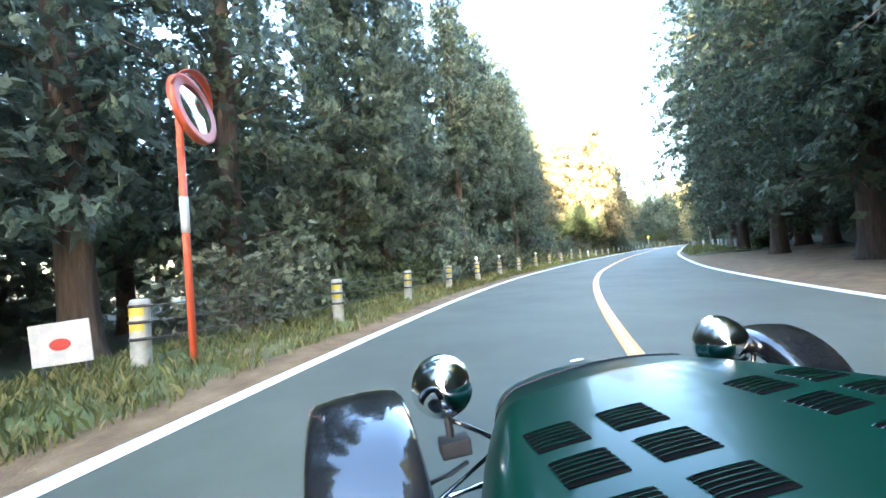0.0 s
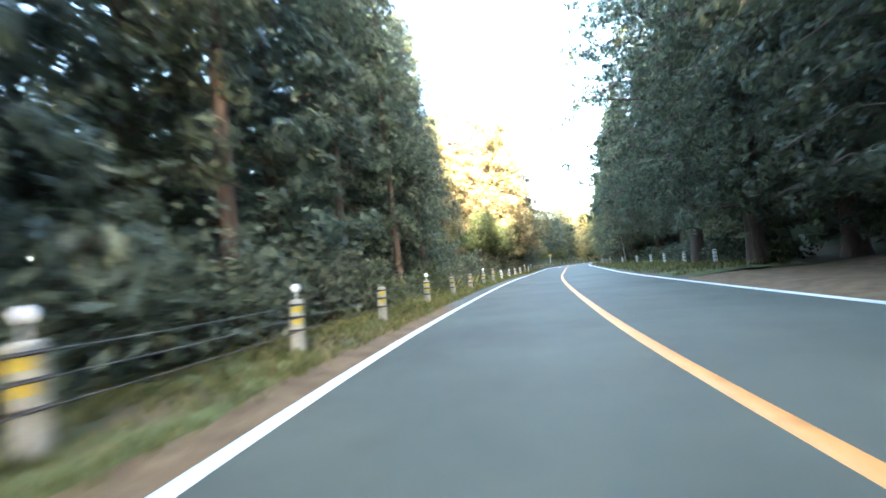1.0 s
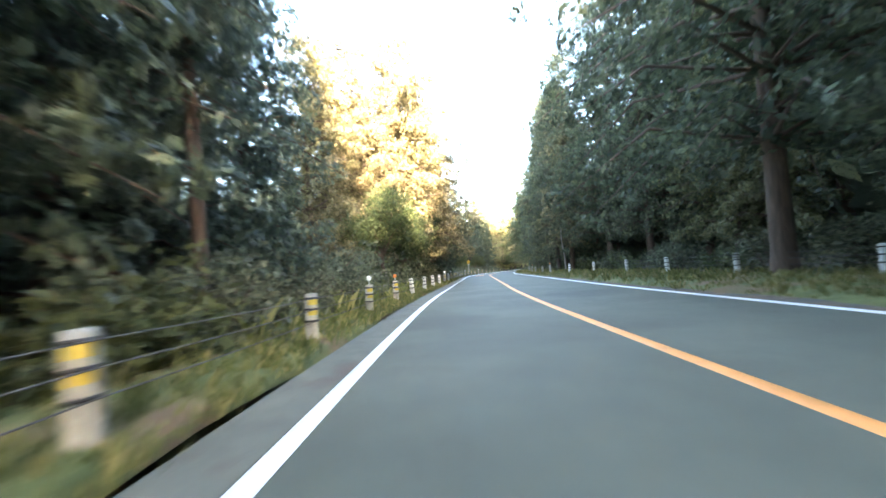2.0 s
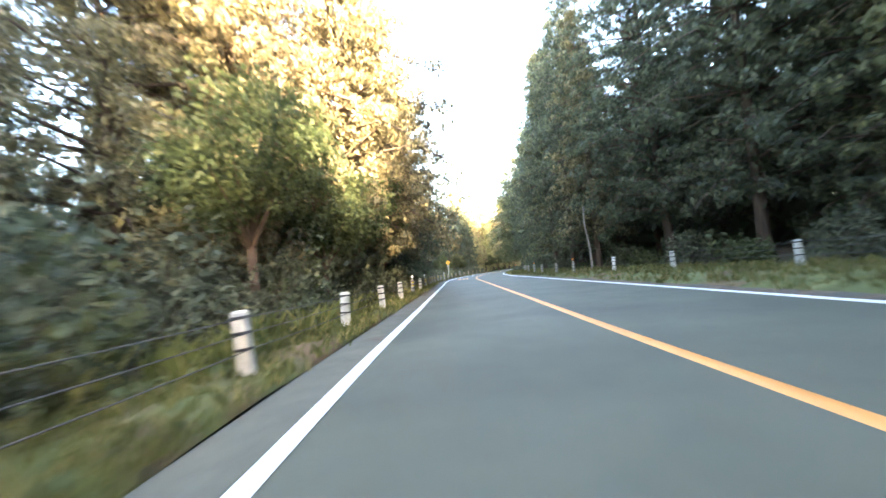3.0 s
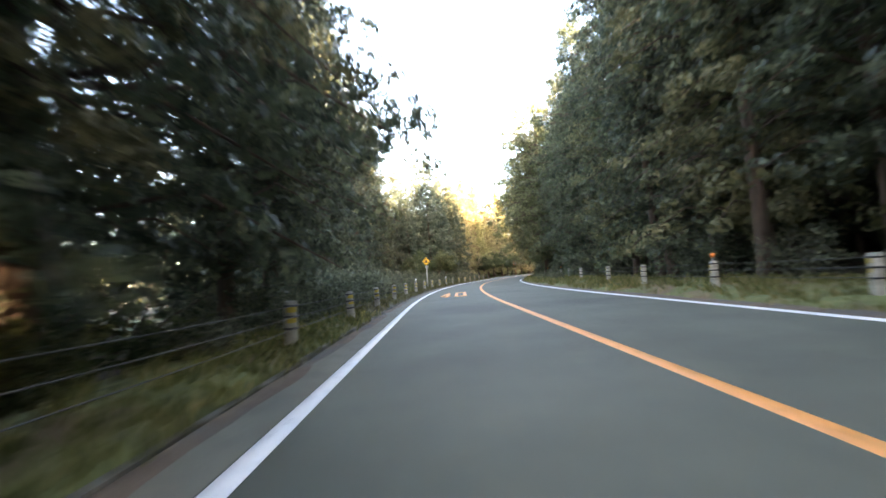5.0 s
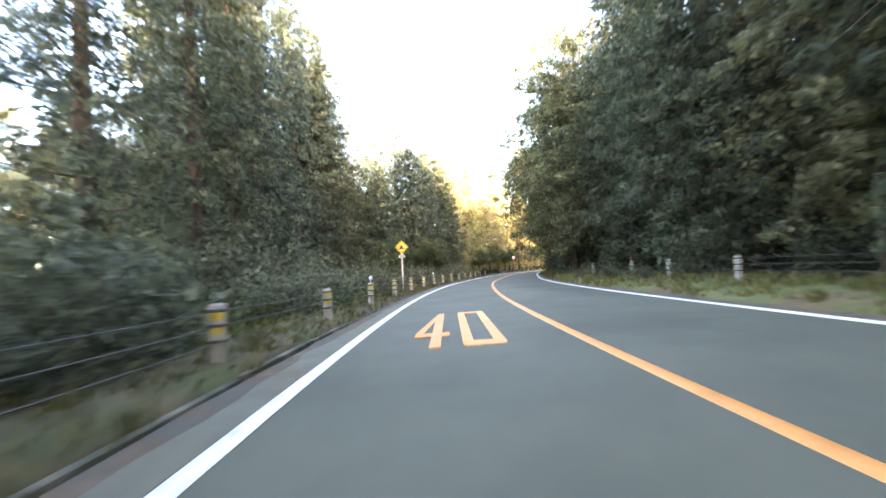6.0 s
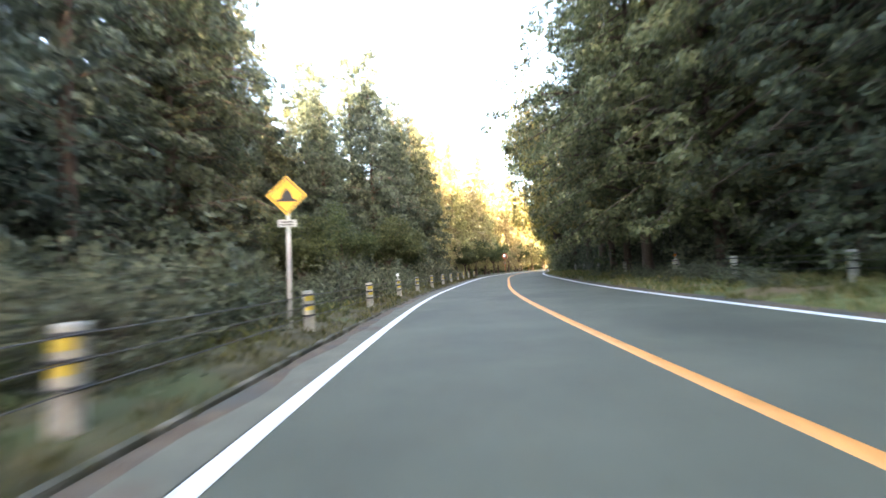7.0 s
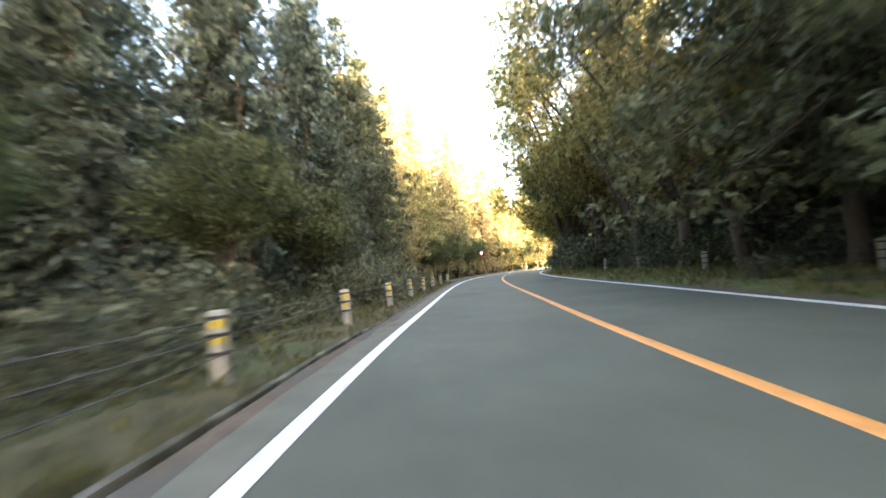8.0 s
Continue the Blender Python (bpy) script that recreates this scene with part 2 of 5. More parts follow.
ROAD_X = np.concatenate([[0], np.cumsum(0.5 * (np.sin(ROAD_H[1:]) + np.sin(ROAD_H[:-1])))])
ROAD_Y = np.concatenate([[0], np.cumsum(0.5 * (np.cos(ROAD_H[1:]) + np.cos(ROAD_H[:-1])))])
_k = int(47 - HEAD_FROM)
ROAD_X, ROAD_Y = ROAD_X - ROAD_X[_k], ROAD_Y - ROAD_Y[_k] + 47
END_S = float(ROAD_S[-1])


def along(s, side=0.0, z=0.0):
    """A point at s metres along the road and side metres right of its middle line."""
    h = np.interp(s, ROAD_S, ROAD_H)
    return (float(np.interp(s, ROAD_S, ROAD_X) + side * np.cos(h)), float(np.interp(s, ROAD_S, ROAD_Y) - side * np.sin(h)), z)


def heading(s):
    return float(np.interp(s, ROAD_S, ROAD_H))


def side_of(x, y):
    """How far right of the road's middle the points lie, and how far along."""
    x, y = np.atleast_1d(np.asarray(x, float)), np.atleast_1d(np.asarray(y, float))
    i = np.array([int(np.argmin((a - ROAD_X) ** 2 + (b - ROAD_Y) ** 2)) for a, b in zip(x, y)])
    a, b = x - ROAD_X[i], y - ROAD_Y[i]
    lat = a * np.cos(ROAD_H[i]) - b * np.sin(ROAD_H[i])
    far = np.sqrt(a * a + b * b)
    return np.where(lat < 0, -1, 1) * far, ROAD_S[i]


# ---- mesh helpers ----


def mesh_of(name, verts, faces, mat, smooth=False):
    me = bpy.data.meshes.new(name)
    me.from_pydata(verts, [], faces)
    me.materials.append(mat)
    if smooth:
        me.shade_smooth()
    me.update()
    return me


def quads_mesh(name, corners, mat):
    """A mesh of loose quads from an array n x 4 x 3."""
    n = len(corners)
    me = bpy.data.meshes.new(name)
    me.vertices.add(n * 4)
    me.vertices.foreach_set("co", np.ascontiguousarray(corners, dtype=np.float32).ravel())
    me.loops.add(n * 4)
    me.loops.foreach_set("vertex_index", np.arange(n * 4, dtype=np.int32))
    me.polygons.add(n)
    me.polygons.foreach_set("loop_start", np.arange(0, n * 4, 4, dtype=np.int32))
    me.materials.append(mat)
    me.update(calc_edges=True)
    return me


def part(name, bm, mat, parent, label="", smooth=False):
    """One mesh object under a thing or a part."""
    me = bpy.data.meshes.new(name)
    bm.to_mesh(me)
    bm.free()
    me.materials.append(mat)
    if smooth:
        me.shade_smooth()
    ob = new(name, me)
    ob.parent = parent
    return tagged(ob, label)


def under(name, me, parent, label=""):
    ob = new(name, me)
    ob.parent = parent
    return tagged(ob, label)


def box(bm, size, m=Matrix(), bevel=0.0):
    made = bmesh.ops.create_cube(bm, size=1, matrix=m @ Matrix.Diagonal((*size, 1)))
    if bevel:
        edges = list({e for v in made["verts"] for e in v.link_edges})
        bmesh.ops.bevel(bm, geom=edges, offset=bevel, segments=2, affect="EDGES", profile=0.7)
    return bm


def tube(bm, points, radii, sides=8, caps=True):
    """A tube through points, with a radius at each."""
    rings = []
    for i, p in enumerate(points):
        p = Vector(p)
        d = (Vector(points[min(i + 1, len(points) - 1)]) - Vector(points[max(i - 1, 0)])).normalized()
        u = d.orthogonal().normalized() if abs(d.z) < 0.9 else Vector((1, 0, 0)).cross(d).normalized()
        v = d.cross(u)
        r = radii[i] if hasattr(radii, "__len__") else radii
        rings.append([bm.verts.new(p + r * (math.cos(2 * math.pi * k / sides) * u + math.sin(2 * math.pi * k / sides) * v)) for k in range(sides)])
    for a, b in zip(rings, rings[1:]):
        for k in range(sides):
            bm.faces.new((a[k], a[(k + 1) % sides], b[(k + 1) % sides], b[k]))
    if caps:
        bm.faces.new(rings[0][::-1]), bm.faces.new(rings[-1])
    return bm


def turned(bm, profile, steps=24, axis="Z"):
    """A surface of revolution from (radius, height) pairs."""
    rings = []
    for r, z in profile:
        ring = []
        for k in range(steps):
            c, s = math.cos(2 * math.pi * k / steps), math.sin(2 * math.pi * k / steps)
            ring.append(bm.verts.new((r * c, r * s, z) if axis == "Z" else (r * c, z, r * s)))
        rings.append(ring)
    for a, b in zip(rings, rings[1:]):
        for k in range(steps):
            bm.faces.new((a[k], a[(k + 1) % steps], b[(k + 1) % steps], b[k]))
    bm.faces.new(rings[0][::-1]), bm.faces.new(rings[-1])
    bmesh.ops.recalc_face_normals(bm, faces=bm.faces)
    return bm


def strip(name, s0, s1, stations, mat, step=1.0, rough=0.0, seed=0, label="", kind="structure"):
    """A band along the road; stations: (side, height) pairs from its left edge to its right."""
    verts, faces = [], []
    ss = np.arange(s0, s1 + 0.01, step)
    for i, s in enumerate(ss):
        for side, z in stations:
            up = rough * noise.noise(Vector((s * 0.9, side * 1.7, seed))) if rough else 0.0
            sway = 2.0 * rough * noise.noise(Vector((s * 0.6, side, seed + 9.0))) if rough else 0.0
            verts.append(along(s, side + sway, z + up))
    w = len(stations)
    for i in range(len(ss) - 1):
        for j in range(w - 1):
            faces.append((i * w + j, i * w + j + 1, (i + 1) * w + j + 1, (i + 1) * w + j))
    ob = new(name, mesh_of(name, verts, faces, mat, True))
    return tagged(ob, label, kind=kind)


# ---- ground, road and markings ----
LEFT_LINE, RIGHT_LINE = -2.96, 3.29
LEFT_EDGE, RIGHT_EDGE = -3.55, 3.75


def ground_height(lat):
    """Below the road, level with the verges beside it, uneven and slowly rising in the woods."""
    left = np.interp(-lat, [3.3, 3.9, 5.0, 9, 20, 80], [-0.25, -0.1, -0.02, -0.25, -0.8, 2.0])
    right = np.interp(lat, [3.3, 4.0, 6.0, 9, 20, 80], [-0.25, -0.1, 0.05, 0.25, 1.0, 6.0])
    return np.where(lat < 0, left, right)


gx = np.concatenate([[-3000, -1200, -500, -220, -120], np.arange(-90, 131, 2.0), [160, 240, 500, 1200, 3000]])
gy = np.concatenate([[-3000, -1200, -500, -200, -110], np.arange(-80, 241, 2.0), [270, 340, 600, 1300, 3000]])
GX, GY = np.meshgrid(gx, gy)
glat, gs = side_of(GX.ravel(), GY.ravel())
gz = ground_height(glat)
verts = [(float(x), float(y), float(z + (0.12 * noise.noise(Vector((x * 0.3, y * 0.3, 3.0))) if abs(l) > 6.5 else 0)))
         for x, y, z, l in zip(GX.ravel(), GY.ravel(), gz, glat)]
nx = len(gx)
faces = [(j * nx + i, j * nx + i + 1, (j + 1) * nx + i + 1, (j + 1) * nx + i) for j in range(len(gy) - 1) for i in range(nx - 1)]
tagged(new("ground", mesh_of("ground", verts, faces, M_GROUND, True)), "brown forest floor under the cedars", "ground", kind="structure")

strip("road", -94, END_S - 2, [(LEFT_EDGE, -0.02), (-1.5, 0.0), (0, 0.012), (1.7, 0.0), (RIGHT_EDGE, -0.02)], M_ASPHALT, label="smooth grey asphalt two-lane forest road")
for nm, side, wide, mat, lab in (("edge_line", LEFT_LINE, 0.15, M_WHITE_LINE, "solid white painted edge line"), ("edge_line", RIGHT_LINE, 0.15, M_WHITE_LINE, "solid white painted edge line"),
                                 ("centre_line", 0.0, 0.15, M_YELLOW_LINE, "solid orange-yellow painted centre line")):
    lift = 0.018 if side == 0 else 0.004
    strip(nm, -94, END_S - 2, [(side - wide / 2, lift - 0.012), (side - wide / 2 + 0.01, lift), (side + wide / 2 - 0.01, lift), (side + wide / 2, lift - 0.012)], mat, label=lab)

# the speed figures painted on the left lane
FIG_S, FIG_LONG = 78.0, 3.9


def figure(name, pieces, label):
    """Each piece: a closed outline of (side, share of the length) points, lying on the asphalt."""
    verts, faces = [], []
    for outline in pieces:
        base = len(verts)
        for z in (0.001, 0.016):
            for u, v in outline:
                verts.append(along(FIG_S + FIG_LONG * v, u, z + 0.007 * (1 - abs(u) / 1.7)))
        n = len(outline)
        faces.append(tuple(base + n + i for i in range(n)))
        for i in range(n):
            faces.append((base + i, base + (i + 1) % n, base + n + (i + 1) % n, base + n + i))
    tagged(new(name, mesh_of(name, verts, faces, M_YELLOW_LINE)), label, kind="structure")


figure("road_marking_40", [
    [(-2.10, 0.22), (-1.86, 0.22), (-1.86, 0.30), (-1.99, 0.30), (-1.80, 0.86), (-1.80, 1.0), (-1.83, 1.0), (-2.10, 0.31)],
    [(-1.86, 0.0), (-1.72, 0.0), (-1.72, 1.0), (-1.80, 1.0), (-1.80, 0.86), (-1.86, 0.68)],
    [(-1.72, 0.22), (-1.60, 0.22), (-1.60, 0.30), (-1.72, 0.30)],
    [(-1.44, 0.03), (-1.44, 0.97), (-1.30, 0.94), (-1.30, 0.08)],
    [(-1.44, 0.97), (-1.40, 1.0), (-0.94, 1.0), (-0.90, 0.97), (-1.04, 0.94), (-1.30, 0.94)],
    [(-0.90, 0.97), (-0.90, 0.03), (-1.04, 0.08), (-1.04, 0.94)],
    [(-0.90, 0.03), (-0.94, 0.0), (-1.40, 0.0), (-1.44, 0.03), (-1.30, 0.08), (-1.04, 0.08)],
], "orange-yellow painted 40 speed figures on the asphalt")

strip("shoulder", -94, 22, [(-3.7, 0.03), (-3.5, 0.016), (-3.36, 0.0), (-3.2, -0.004), (-3.06, -0.012)], M_LITTER, 0.5, 0.012, 2, "red-brown fallen needles along the asphalt edge")
strip("shoulder", 22, END_S - 4, [(-3.56, -0.004), (-3.40, 0.0), (-3.20, 0.0), (-3.06, -0.012)], M_SHOULDER, 1.0, 0.004, 4, "worn dirty asphalt shoulder")
strip("shoulder", -94, 26, [(3.42, -0.012), (3.55, 0.002), (3.75, 0.01), (3.95, 0.02)], M_LITTER, 0.5, 0.012, 6, "fallen needles along the asphalt edge")
strip("shoulder", 26, END_S - 4, [(3.42, -0.012), (3.52, 0.002), (3.62, 0.01), (3.80, 0.02)], M_DEBRIS, 0.5, 0.012, 6, "dirt and needles along the asphalt edge")

strip("leaf_litter", 53, END_S - 4, [(-3.56, 0.008), (-3.48, 0.012), (-3.40, 0.006), (-3.33, -0.006)], M_DEBRIS, 0.4, 0.022, 8, "red-brown leaf litter drifted along the kerb")

# low concrete edging on the outer side of the shoulder, laid in lengths


def kerb_length():
    bm = bmesh.new()
    box(bm, (0.085, 1.98, 0.22), Matrix.Translation((0, 0, 0.0)), 0.018)
    for v in bm.verts:
        v.co.x += 0.008 * noise.noise(v.co * 3.0)
        v.co.z += 0.008 * noise.noise(v.co * 4.0 + Vector((5, 0, 0)))
    me = bpy.data.meshes.new("kerb_stone")
    bm.to_mesh(me)
    bm.free()
    me.materials.append(M_KERB)
    return me


kerb = tagged(new("kerb"), "low mossy concrete kerb beside the shoulder", "kerb", kind="structure")
kerb_mesh = kerb_length()
rng = random.Random(5)
s = 54.0
while s < 150:
    ob = under("kerb_stone", kerb_mesh, kerb)
    x, y, z = along(s, -3.62 + rng.uniform(-0.012, 0.012), -0.068 + rng.uniform(-0.018, 0.012))
    ob.matrix_basis = pose(x, y, z, 0, 0, -math.degrees(heading(s)) + rng.uniform(-0.5, 0.5))
    s += 2.0

strip("verge", 22, 70, [(-3.66, -0.05), (-3.70, 0.06), (-3.9, 0.11), (-4.2, 0.14), (-4.8, 0.12), (-5.6, 0.02), (-7.0, -0.2)][::-1], M_VERGE, 0.5, 0.05, 11, "rough grass verge with dry patches")
strip("verge", 70, END_S - 4, [(-3.66, -0.05), (-3.70, 0.06), (-3.9, 0.11), (-4.2, 0.14), (-4.8, 0.12), (-5.6, 0.02), (-7.0, -0.2)][::-1], M_VERGE_BROWN, 0.5, 0.05, 15, "brownish verge with thin grass and dead leaves")
strip("verge", -94, 22, [(-3.46, -0.03), (-3.62, 0.05), (-4.2, 0.11), (-4.8, 0.12), (-5.6, 0.02), (-7.0, -0.2)][::-1], M_VERGE, 0.5, 0.05, 12, "rough grass verge with dry patches")
strip("verge", 26, END_S - 4, [(3.62, -0.03), (3.85, 0.05), (4.4, 0.13), (5.2, 0.18), (6.2, 0.2), (7.5, 0.15), (9.0, 0.1)], M_VERGE, 0.5, 0.06, 13, "rough green grass verge")
strip("verge", -94, 26, [(3.85, -0.02), (4.3, 0.05), (5.2, 0.08), (7.0, 0.12), (9.0, 0.25), (12.0, 0.4)], M_LITTER, 0.5, 0.06, 14, "brown needle-covered forest bank")


def verge_z(side):
    return float(np.interp(side, [-5.6, -4.8, -4.2, -3.7, 3.9, 4.4, 5.2, 6.2, 9.0], [0.02, 0.12, 0.14, 0.06, 0.03, 0.13, 0.18, 0.2, 0.1]))


def grass(name, count, s0, s1, sides, tall, seed, label, mat=None):
    """Loose blades, thicker in tufts."""
    r = np.random.RandomState(seed)
    tufts = count // 9
    ts, tl = r.uniform(s0, s1, tufts), r.uniform(sides[0], sides[1], tufts)
    th = tall * r.uniform(0.45, 1.2, tufts)
    s_, l_, h_ = np.repeat(ts, 9), np.repeat(tl, 9), np.repeat(th, 9)
    n = len(s_)
    s_, l_, h_ = s_ + r.normal(0, 0.07, n), l_ + r.normal(0, 0.07, n), h_ * r.uniform(0.5, 1.15, n)
    hd = np.interp(s_, ROAD_S, ROAD_H)
    x = np.interp(s_, ROAD_S, ROAD_X) + l_ * np.cos(hd)
    y = np.interp(s_, ROAD_S, ROAD_Y) - l_ * np.sin(hd)
    z = np.interp(l_, [-5.6, -4.8, -4.2, -3.7, 3.9, 4.4, 5.2, 6.2, 9.0], [0.02, 0.12, 0.14, 0.06, 0.03, 0.13, 0.18, 0.2, 0.1]) - 0.03
    a, b = r.uniform(0, 2 * np.pi, n), r.uniform(0, 2 * np.pi, n)
    w = 0.0045 + 0.007 * r.rand(n)
    lean = h_ * r.uniform(0.15, 0.7, n)
    base = np.stack([x, y, z], 1)
    side = np.stack([np.cos(a) * w, np.sin(a) * w, np.zeros(n)], 1)
    tip = base + np.stack([np.cos(b) * lean, np.sin(b) * lean, h_], 1)
    midp = base + np.stack([np.cos(b) * lean * 0.3, np.sin(b) * lean * 0.3, h_ * 0.6], 1)
    q = np.stack([base - side, base + side, midp + side * 0.8, tip], 1)
    ob = new(name, quads_mesh(name, q, mat or M_GRASS))
    return tagged(ob, label, "grass", kind="stuff")


grass("verge_grass", 23000, 20, 71, (-4.40, -3.62), 0.16, 21, "short olive-green and straw-coloured verge grass")
grass("verge_grass", 11500, 71, 130, (-4.50, -3.64), 0.15, 26, "thin brownish verge grass", M_GRASS_BROWN)
grass("verge_grass", 6500, 20, 130, (-5.6, -4.30), 0.24, 25, "sparse taller grass behind the guard posts")
grass("verge_grass", 36000, -4, 24, (-6.0, -3.38), 0.13, 22, "thin green roadside grass by the trees")
grass("verge_grass", 42000, 27, 135, (3.66, 7.2), 0.22, 23, "uneven green verge grass")
grass("verge_grass", 1500, 28, 50, (-5.8, -4.3), 0.5, 24, "tall pale straw-coloured roadside grass")

# ---- trees ----


def sprays(r, centres, outs, count, spread, long, wide, droop):
    """Little leaf sprays round each centre: quads n x 4 x 3."""
    c = np.repeat(centres, count, 0)
    o = np.repeat(outs, count, 0)
    n = len(c)
    c = c + r.normal(0, 1, (n, 3)) * np.array([spread, spread, spread * 0.75])
    d = o * 0.8 + r.normal(0, 0.55, (n, 3)) + np.array([0, 0, -droop])
    d /= np.linalg.norm(d, axis=1, keepdims=True)
    u = np.cross(d, r.normal(0, 1, (n, 3)))
    u /= np.linalg.norm(u, axis=1, keepdims=True) + 1e-9
    lo = (long * r.uniform(0.6, 1.3, n))[:, None]
    wi = (wide * r.uniform(0.6, 1.3, n))[:, None]
    return np.stack([c - d * lo * 0.5, c + u * wi * 0.5 - d * lo * 0.05, c + d * lo * 0.5, c - u * wi * 0.5 + d * lo * 0.1], 1)


def puffs(r, centres, outs, count, size, long, wide):
    """Rounded tufts of small sprays, each lying on its tuft's skin: quads n x 4 x 3."""
    n = len(centres) * count
    c, o = np.repeat(centres, count, 0), np.repeat(outs, count, 0)
    big = np.repeat(size * r.uniform(0.65, 1.3, len(centres)), count)[:, None]
    d = r.normal(0, 1, (n, 3))
    d = d / np.linalg.norm(d, axis=1, keepdims=True) + 0.3 * o + np.array([0, 0, 0.15])
    d /= np.linalg.norm(d, axis=1, keepdims=True)
    p = c + d * big * np.array([1.0, 1.0, 0.72]) * r.uniform(0.72, 1.12, (n, 1))
    up = d + r.normal(0, 0.38, (n, 3))
    up /= np.linalg.norm(up, axis=1, keepdims=True)
    t = np.cross(up, r.normal(0, 1, (n, 3)) + np.array([0, 0, 1.2]))
    t /= np.linalg.norm(t, axis=1, keepdims=True) + 1e-9
    b = np.cross(up, t)
    lo = (long * r.uniform(0.6, 1.3, n))[:, None]
    wi = (wide * r.uniform(0.6, 1.3, n))[:, None]
    return np.stack([p - b * lo * 0.5, p + t * wi * 0.5, p + b * lo * 0.5 - up * lo * 0.12, p - t * wi * 0.5], 1)


def conifer(tall, wide, bare, seed, mat, label, limbs=6, pitch=0.95, leaves=11, leaf=(0.43, 0.27), name="cedar_tree", taper=0.8, gap=0.62, puff=0.24):
    """A cedar: tapered trunk with limbs, and a crown of drooping puffs of sprays on whorled limbs. bare: share of the height without foliage;
    taper: 1 a cone, towards 0 a column with a rounded top; gap and puff: how far apart and how large the puffs are."""
    r = np.random.RandomState(seed)
    tree = new(name)
    bm = bmesh.new()
    bend = r.uniform(-0.25, 0.25, 2)
    rad = 0.009 * tall + 0.04

    def stem(h):
        u = h / tall
        return np.array([bend[0] * math.sin(2.2 * u), bend[1] * math.sin(1.7 * u), h])

    hs = [-0.3, 0.0, 0.25, 0.8] + [tall * k / 10 for k in range(1, 11)]
    rs = [rad * 1.7, rad * 1.45, rad * 1.15, rad] + [rad * (1 - 0.97 * k / 10) for k in range(1, 11)]
    tube(bm, [stem(max(h, 0)) + np.array([0, 0, min(h, 0)]) for h in hs], rs, 9)
    cs, outs, inner, inner_out = [], [], [], []
    h = bare * tall
    while h < tall * 0.985:
        u = (h / tall - bare) / (1 - bare)
        reach = wide * (1 - u) ** taper * min(1, 0.7 + 2.0 * u) * r.uniform(0.78, 1.12)
        k = limbs if u < 0.75 else 5
        turn = r.uniform(0, 6.28)
        for i in range(k):
            a = turn + 6.283 * i / k + r.normal(0, 0.25)
            out = np.array([math.cos(a), math.sin(a), 0])
            ln = reach * r.uniform(0.62, 1.15) + 0.15
            root = stem(h)
            tip = root + out * ln + np.array([0, 0, -0.22 * ln + r.normal(0, 0.15) + 0.3 * u * ln])
            midp = root + out * ln * 0.55 + np.array([0, 0, 0.08 * ln])
            if u < 0.8 and (i % 2 == 0 or limbs > 7):
                tube(bm, [root, midp, tip], [0.014 + 0.012 * ln, 0.012 + 0.006 * ln, 0.008], 3, False)
            n = max(2, int(ln / gap + 0.5))
            for j in range(n):
                f = 0.42 + 0.6 * (j + 0.6 * r.rand()) / n
                p = root + (midp - root) * min(1, f / 0.55) if f < 0.55 else midp + (tip - midp) * (f - 0.55) / 0.45
                cs.append(p + np.array([r.normal(0, 0.18), r.normal(0, 0.18), r.normal(-0.1, 0.15)]))
                outs.append(out)
            if ln > 0.9:
                for f in (0.12, 0.3):
                    inner.append(root + out * ln * f + r.normal(0, 0.2, 3))
                    inner_out.append(out)
        h += pitch * r.uniform(0.75, 1.2)
    part("trunk", bm, M_BARK, tree, "reddish-brown fissured bark", True)
    q = puffs(r, np.array(cs), np.array(outs), leaves, puff, leaf[0], leaf[1])
    q2 = sprays(r, np.array(inner), np.array(inner_out), 9, 0.42, 0.46, 0.23, 0.5)
    under("crown", quads_mesh("crown", np.concatenate([q, q2]), mat), tree)
    return tagged(tree, label, "tree")


def broadleaf(tall, wide, seed, mat, label, name="broadleaf_tree", fork_at=0.32, low=0.55):
    """A tree with a forked trunk and a rounded uneven crown of leaf clumps."""
    r = np.random.RandomState(seed)
    tree = new(name)
    bm = bmesh.new()
    fork = tall * fork_at
    tube(bm, [(0, 0, -0.3), (0, 0, 0.1), (0.08, 0.05, fork * 0.5), (0.1, -0.05, fork)], [0.03 * tall, 0.022 * tall, 0.017 * tall, 0.014 * tall], 8)
    cs, outs = [], []
    for i in range(7):
        a = i * 0.9 + r.normal(0, 0.3)
        top = np.array([math.cos(a) * wide * r.uniform(0.4, 0.75), math.sin(a) * wide * r.uniform(0.4, 0.75), tall * r.uniform(low, 0.9)])
        m1 = np.array([top[0] * 0.45, top[1] * 0.45, fork + (top[2] - fork) * 0.55])
        tube(bm, [(0.1, -0.05, fork - 0.1), m1, top], [0.010 * tall, 0.006 * tall, 0.02], 6, False)
        for c0, size in ((m1, 0.55), (top, 0.8), (top + r.normal(0, 0.5, 3), 0.6)):
            for _ in range(42):
                d = r.normal(0, 1, 3)
                d /= np.linalg.norm(d)
                cs.append(c0 + d * wide * 0.42 * size * r.uniform(0.5, 1.1) * np.array([1, 1, 0.75]))
                outs.append(d)
    part("trunk", bm, M_BARK, tree, "", True)
    q = sprays(r, np.array(cs), np.array(outs), 10, 0.26, 0.24, 0.14, 0.25)
    under("crown", quads_mesh("crown", q, mat), tree)
    return tagged(tree, label, "tree")


